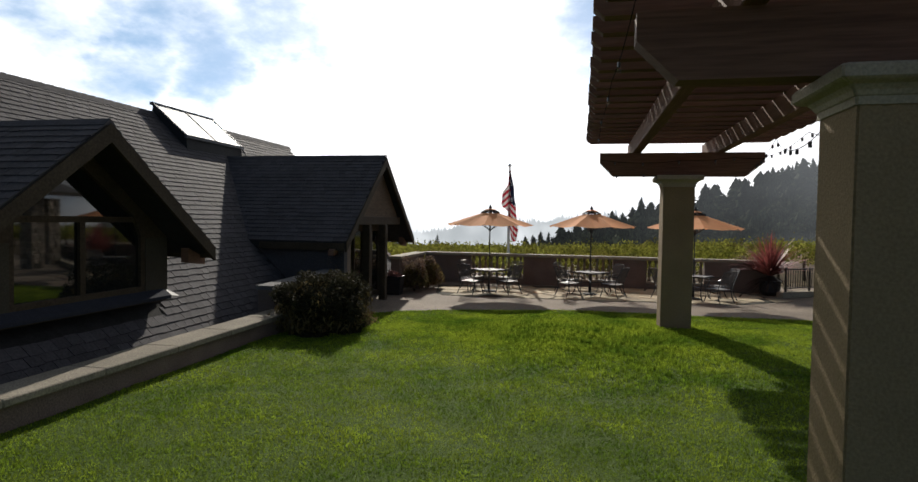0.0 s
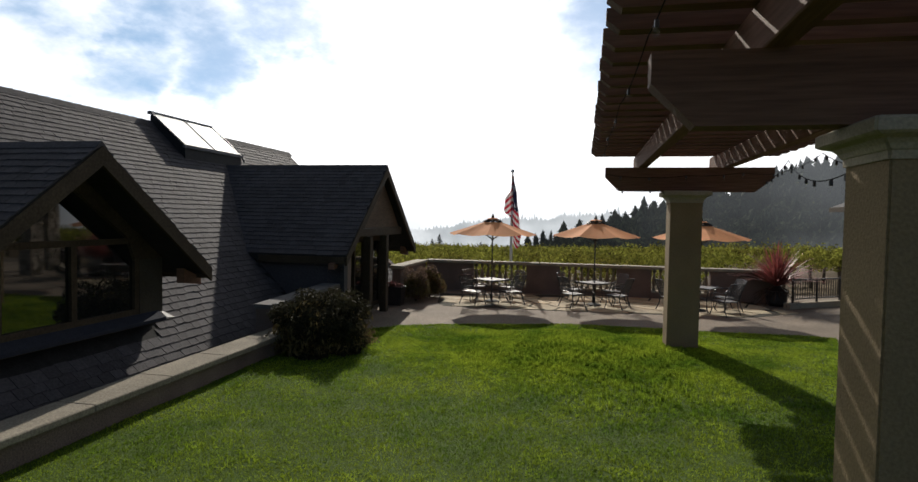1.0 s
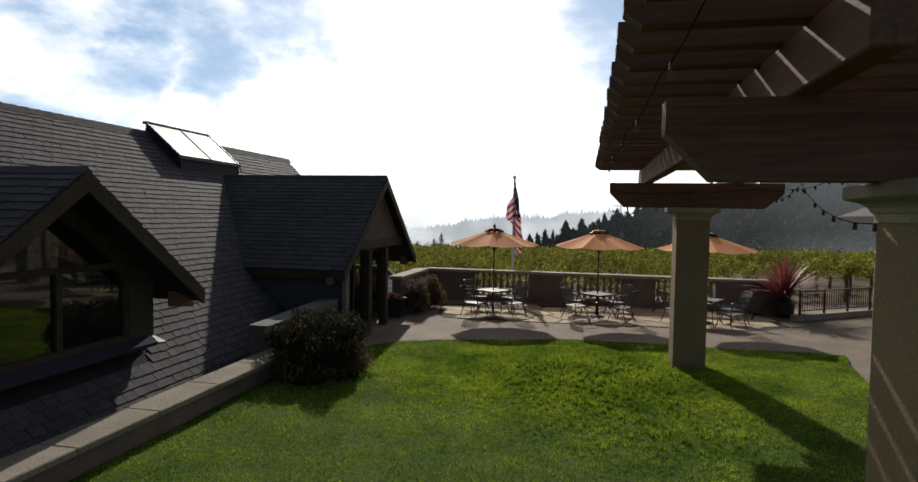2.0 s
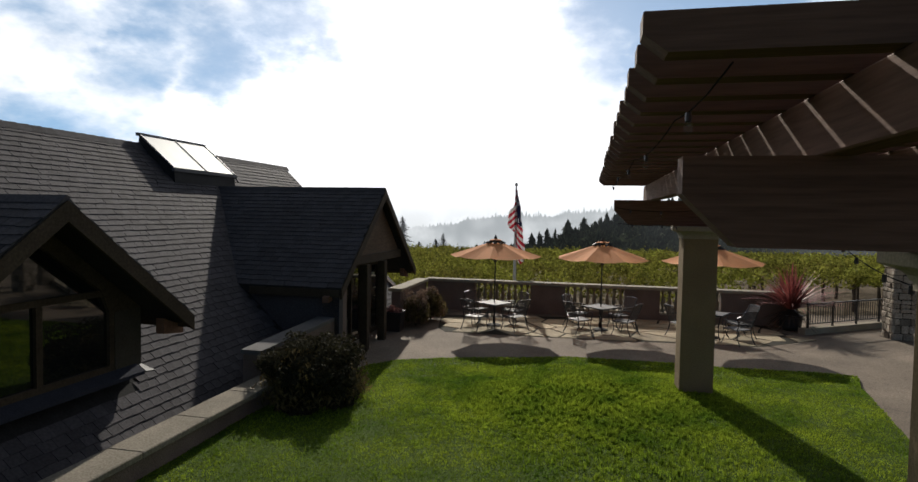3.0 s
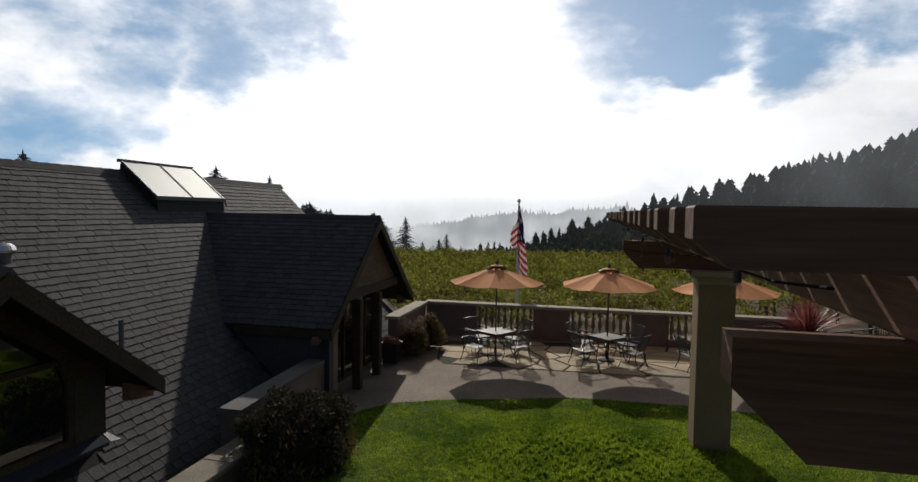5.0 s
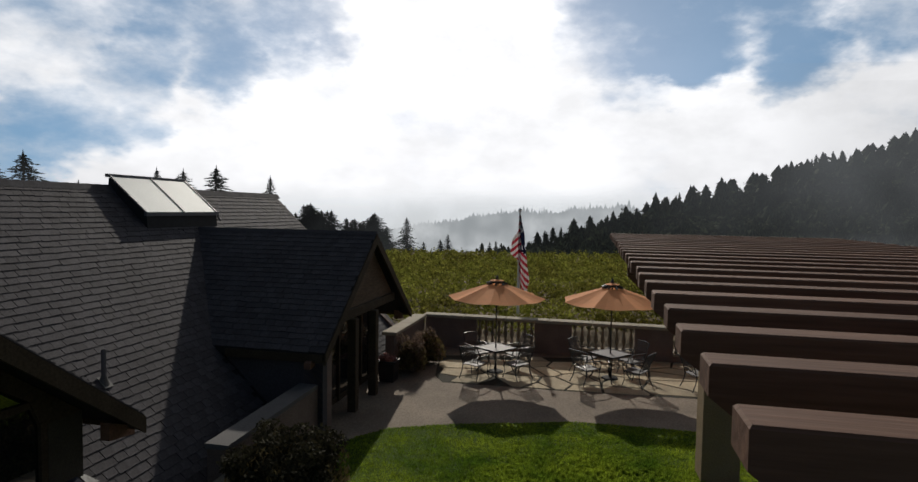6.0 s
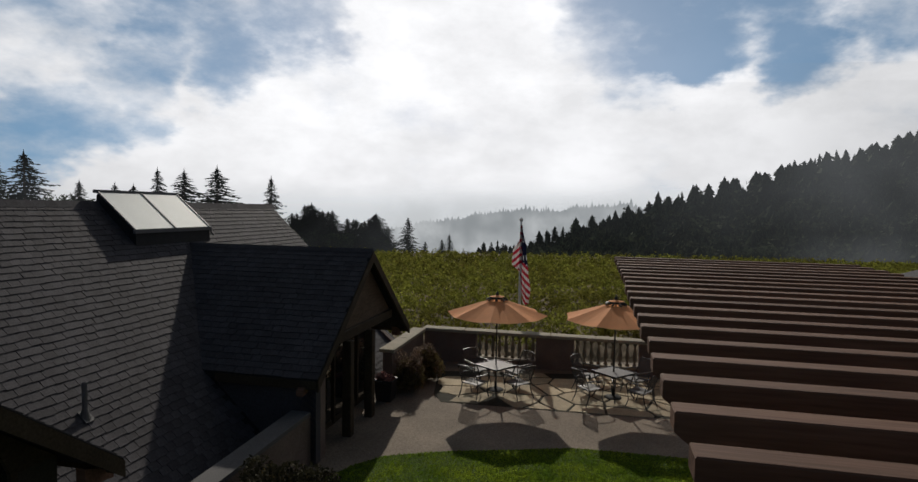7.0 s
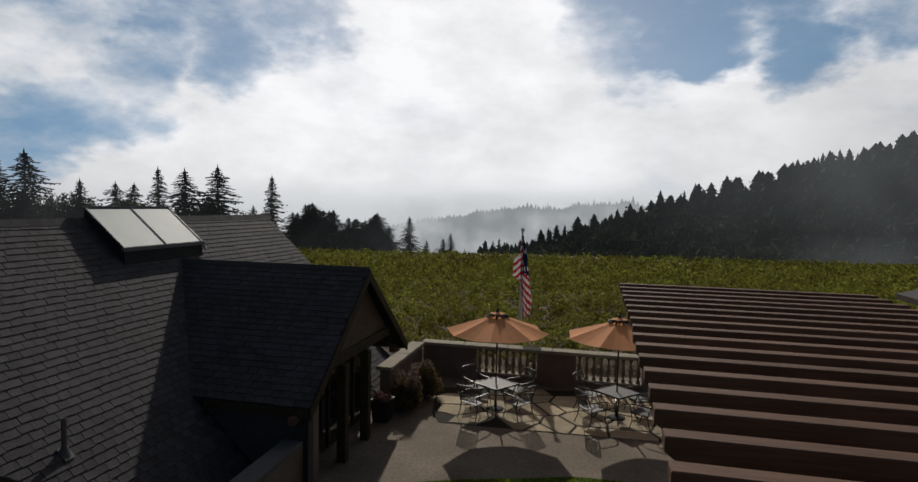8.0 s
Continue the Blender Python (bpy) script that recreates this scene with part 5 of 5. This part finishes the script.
def build_broad_tree(x, y, ground, h, w, seed):
    t = empty("broadleaf_tree", pose(x, y, ground))
    tagged(t, "rounded dark leafy tree at the vineyard edge", "tree", group="broadleaf trees beyond the vineyard")
    part("trunk", tube([(0, 0, -1), (0.1, 0, 0.3 * h), (0, 0.1, 0.7 * h)], 0.03 * h, 7, taper=0.3), BARK, t)
    v, f = leaf_cloud(5200, (0, 0, 0.12 * h), (w, w, 0.62 * h), 0.34, seed, lumps=20)
    raw_np("crown", v, f, BROADLEAF, t)


for n, (px, py, d, w) in enumerate([(520, 398, 106, 2.8), (585, 404, 107, 3.0), (640, 408, 108, 2.6), (30, 336, 112, 6.0), (80, 345, 112, 5.5), (140, 342, 112, 5.0), (-20, 330, 112, 6.0), (430, 368, 112, 4.0), (330, 345, 112, 5.0), (200, 350, 112, 5.0)]):
    X, Y, Zt = place_by(px, py, d)
    G = terrain_z(X, Y)
    build_broad_tree(X, Y, G, Zt - G, w, 60 + n)


# ---- wooded hill, glowing mist sheets and far ridge ----
def hill_top(px):
    """Height of the tree line against the sky along each line of sight."""
    pts = [(800, 425), (860, 420), (930, 404), (1000, 380), (1060, 362), (1120, 340), (1200, 322), (1280, 302), (1390, 276), (1440, 264), (1530, 236), (1600, 225), (1800, 200), (2100, 190)]
    for (a, p), (b, q) in zip(pts, pts[1:]):
        if px <= b:
            return p + (q - p) * (px - a) / (b - a)
    return pts[-1][1]


def build_hill():
    r = np.random.default_rng(5)
    templates = [forest_fir_arrays(80 + k, (0.17, 0.21, 0.19, 0.23, 0.15, 0.2, 0.18, 0.22)[k], (0.62, 0.75, 0.55, 0.68, 0.8, 0.5, 0.7, 0.6)[k]) for k in range(8)]
    rounds = [round_crown_arrays(95 + k) for k in range(3)]
    out = []
    gv, gf = [], []
    cols = list(range(800, 2120, 20))
    rings = [(118, 0.0), (135, 0.12), (160, 0.4), (190, 0.7), (225, 0.95), (260, 1.0)]
    for d, k in rings:
        for px in cols:
            top = hill_top(px) + 26
            row = 440 + (top - 440) * k
            gv.append(place_by(px, row, d))
    w = len(cols)
    for j in range(len(rings) - 1):
        for i in range(w - 1):
            gf.append((j * w + i, j * w + i + 1, (j + 1) * w + i + 1, (j + 1) * w + i))
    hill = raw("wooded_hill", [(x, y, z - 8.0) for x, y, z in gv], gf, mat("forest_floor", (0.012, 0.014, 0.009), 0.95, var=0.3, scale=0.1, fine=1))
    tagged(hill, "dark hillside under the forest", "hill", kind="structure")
    for _ in range(2300):
        k = r.random() ** 0.8
        d = 122 + 122 * k
        px = r.uniform(815, 1900)
        lift = r.uniform(-5, 14) if k < 0.93 else r.uniform(-14, 10)
        row = 440 + (hill_top(px) - 440) * min(1.0, 0.05 + k) + lift * (0.4 + 0.6 * k)
        x, y, z = place_by(px, row, d)
        h = (r.uniform(8, 17) if r.random() < 0.75 else r.uniform(16, 25)) * (0.5 + 0.6 * min(1, (px - 800) / 450))
        leafy = r.random() < (0.45 if k < 0.12 else (0.12 if k < 0.75 else 0.0))
        t = rounds[r.integers(0, 3)] if leafy else templates[r.integers(0, 8)]
        h *= 0.75 if leafy else 1.0
        a = r.uniform(0, 6.28)
        c, s = np.cos(a), np.sin(a)
        wid = h * (r.uniform(1.0, 1.7) if leafy else r.uniform(0.95, 1.6))
        out.append(np.stack([(t[:, 0] * c - t[:, 1] * s) * wid + x, (t[:, 0] * s + t[:, 1] * c) * wid + y, t[:, 2] * h + z - h], 1))
    for px, row in ((1120, 328), (1180, 318), (1296, 296), (1338, 292), (1393, 262), (1446, 256), (1468, 262), (1502, 260), (1538, 226), (1563, 228), (985, 370), (1050, 358)):
        x, y, z = place_by(px, row, r.uniform(205, 225))
        h = r.uniform(17, 23) * (0.6 + 0.4 * min(1, (px - 800) / 500))
        wid = h * r.uniform(1.15, 1.6)
        t = templates[r.integers(0, 8)]
        out.append(np.stack([t[:, 0] * wid + x, t[:, 1] * wid + y, t[:, 2] * h + z - h], 1))
    v = np.concatenate(out)
    f = raw_np("forest", v, np.arange(len(v)).reshape(-1, 3), mat("forest_needles", (0.05, 0.062, 0.036), 0.95, var=0.4, scale=0.06, fine=0.5, bump=0, per=0.5, trans=0.2, spec=0.02))
    tagged(f, "dense dark conifer forest climbing the hillside", "forest", kind="stuff")


build_hill()


# Mist that glows by itself: emission over transparency stands in for sunlit haze.
def mist_glow_material(name, col, strength, lo, hi, scale):
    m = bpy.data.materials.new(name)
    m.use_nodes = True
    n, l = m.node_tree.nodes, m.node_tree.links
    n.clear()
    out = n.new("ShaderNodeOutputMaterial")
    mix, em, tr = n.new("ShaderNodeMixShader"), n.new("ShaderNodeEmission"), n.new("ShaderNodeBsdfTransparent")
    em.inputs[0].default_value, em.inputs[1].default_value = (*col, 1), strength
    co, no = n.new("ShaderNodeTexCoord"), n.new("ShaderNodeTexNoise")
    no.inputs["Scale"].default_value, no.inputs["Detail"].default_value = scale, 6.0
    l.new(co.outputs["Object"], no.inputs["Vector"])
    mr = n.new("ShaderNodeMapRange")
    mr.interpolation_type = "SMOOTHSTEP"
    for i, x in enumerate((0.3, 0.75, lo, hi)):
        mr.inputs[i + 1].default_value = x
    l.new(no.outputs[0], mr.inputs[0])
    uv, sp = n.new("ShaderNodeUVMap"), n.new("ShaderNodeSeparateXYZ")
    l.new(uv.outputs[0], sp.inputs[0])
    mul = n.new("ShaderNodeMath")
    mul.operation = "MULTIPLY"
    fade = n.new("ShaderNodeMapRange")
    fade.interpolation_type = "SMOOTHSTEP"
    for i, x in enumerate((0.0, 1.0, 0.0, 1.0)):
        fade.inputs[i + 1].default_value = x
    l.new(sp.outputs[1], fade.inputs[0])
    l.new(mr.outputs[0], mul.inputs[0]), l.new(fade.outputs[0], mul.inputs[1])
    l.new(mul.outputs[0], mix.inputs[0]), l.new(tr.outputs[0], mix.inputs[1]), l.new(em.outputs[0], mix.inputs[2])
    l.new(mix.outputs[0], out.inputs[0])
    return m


def glow_mist_sheet(name, px0, px1, rows, dist, material, label):
    """A bank of mist as a self-lit, see-through sheet: broad, curved, its thickness fading to its edges (rows: height
    and density).
    """
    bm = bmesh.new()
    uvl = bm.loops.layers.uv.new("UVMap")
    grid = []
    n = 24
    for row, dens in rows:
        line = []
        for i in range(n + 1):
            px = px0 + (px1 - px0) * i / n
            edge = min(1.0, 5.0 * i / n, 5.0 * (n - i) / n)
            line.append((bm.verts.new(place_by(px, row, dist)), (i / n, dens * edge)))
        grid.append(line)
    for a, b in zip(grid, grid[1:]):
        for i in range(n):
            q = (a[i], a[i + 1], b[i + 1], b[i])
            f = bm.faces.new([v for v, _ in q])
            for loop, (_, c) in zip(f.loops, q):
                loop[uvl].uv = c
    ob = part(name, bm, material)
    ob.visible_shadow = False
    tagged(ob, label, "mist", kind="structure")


def build_far_ridge():
    r = random.Random(3)
    pts = [(560, 395), (660, 388), (735, 374), (800, 366), (870, 354), (940, 356), (1000, 350), (1060, 345), (1100, 352), (1200, 350)]
    v, f = [], []
    px = 560.0
    while px < 1200:
        for (a, p), (b, q) in zip(pts, pts[1:]):
            if a <= px <= b:
                row = p + (q - p) * (px - a) / (b - a)
        row += 4 + 3 * math.sin(px * 0.11) * math.sin(px * 0.037)
        # one tree top: foot, shoulder, tip, shoulder
        half, high = r.uniform(1.8, 4.2), r.uniform(3, 8) + (r.random() < 0.15) * r.uniform(2, 6)
        for dx, up in ((-half, 0.0), (-0.45 * half, 0.5 * high), (r.uniform(-0.3, 0.3), high), (0.5 * half, 0.45 * high)):
            v += [place_by(px + dx, row - up, 900), place_by(px + dx, 450, 900)]
        px += half * 2
    f = [(2 * i, 2 * i + 2, 2 * i + 3, 2 * i + 1) for i in range(len(v) // 2 - 1)]
    m = bpy.data.materials.new("far_trees_haze_glow")
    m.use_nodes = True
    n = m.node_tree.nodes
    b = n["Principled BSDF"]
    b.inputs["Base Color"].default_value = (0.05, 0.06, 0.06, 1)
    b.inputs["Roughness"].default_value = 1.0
    # Pale emission puts the haze of distance into the ridge itself.
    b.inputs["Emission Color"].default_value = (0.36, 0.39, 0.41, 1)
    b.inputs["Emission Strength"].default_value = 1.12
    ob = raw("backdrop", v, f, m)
    tagged(ob, "far wooded ridge made faint by a painted haze glow", "backdrop", kind="structure")


build_far_ridge()
# Emissive veils that paint haze over horizon, valley, hill and firs.
glow_mist_sheet("mist", -900, 2500, [(300, 0.0), (362, 1.0), (410, 1.0), (520, 1.0)], 1300, mist_glow_material("mist_bank_glow", (0.80, 0.83, 0.86), 1.5, 1.0, 1.0, 0.004), "glowing sheet for a pale morning mist bank on the horizon")
glow_mist_sheet("mist", 560, 1250, [(315, 0.0), (348, 0.45), (372, 0.75), (400, 1.0), (450, 1.0)], 600, mist_glow_material("valley_mist_glow", (0.80, 0.83, 0.85), 1.2, 0.05, 1.0, 0.02), "glowing veil for pale morning mist filling the valley")
glow_mist_sheet("mist", 760, 2300, [(150, 0.5), (230, 0.75), (330, 0.7), (400, 0.5), (450, 0.35)], 116, mist_glow_material("forest_haze_glow", (0.62, 0.66, 0.70), 0.8, 0.04, 0.17, 0.03), "thin glowing haze sheet before the wooded hill")
glow_mist_sheet("mist", 1250, 2500, [(120, 0.9), (230, 1.0), (330, 0.8), (400, 0.6), (450, 1.0)], 115, mist_glow_material("drifting_mist_glow", (0.66, 0.70, 0.74), 0.8, 0.06, 0.3, 0.022), "patchy glowing sheet for drifting mist over the far end of the wooded hill")
glow_mist_sheet("mist", -700, 1050, [(220, 0.3), (320, 0.7), (450, 0.9)], 98, mist_glow_material("tree_haze_glow", (0.62, 0.66, 0.70), 0.75, 0.02, 0.1, 0.05), "thin glowing haze sheet lifting the firs beyond the roof")
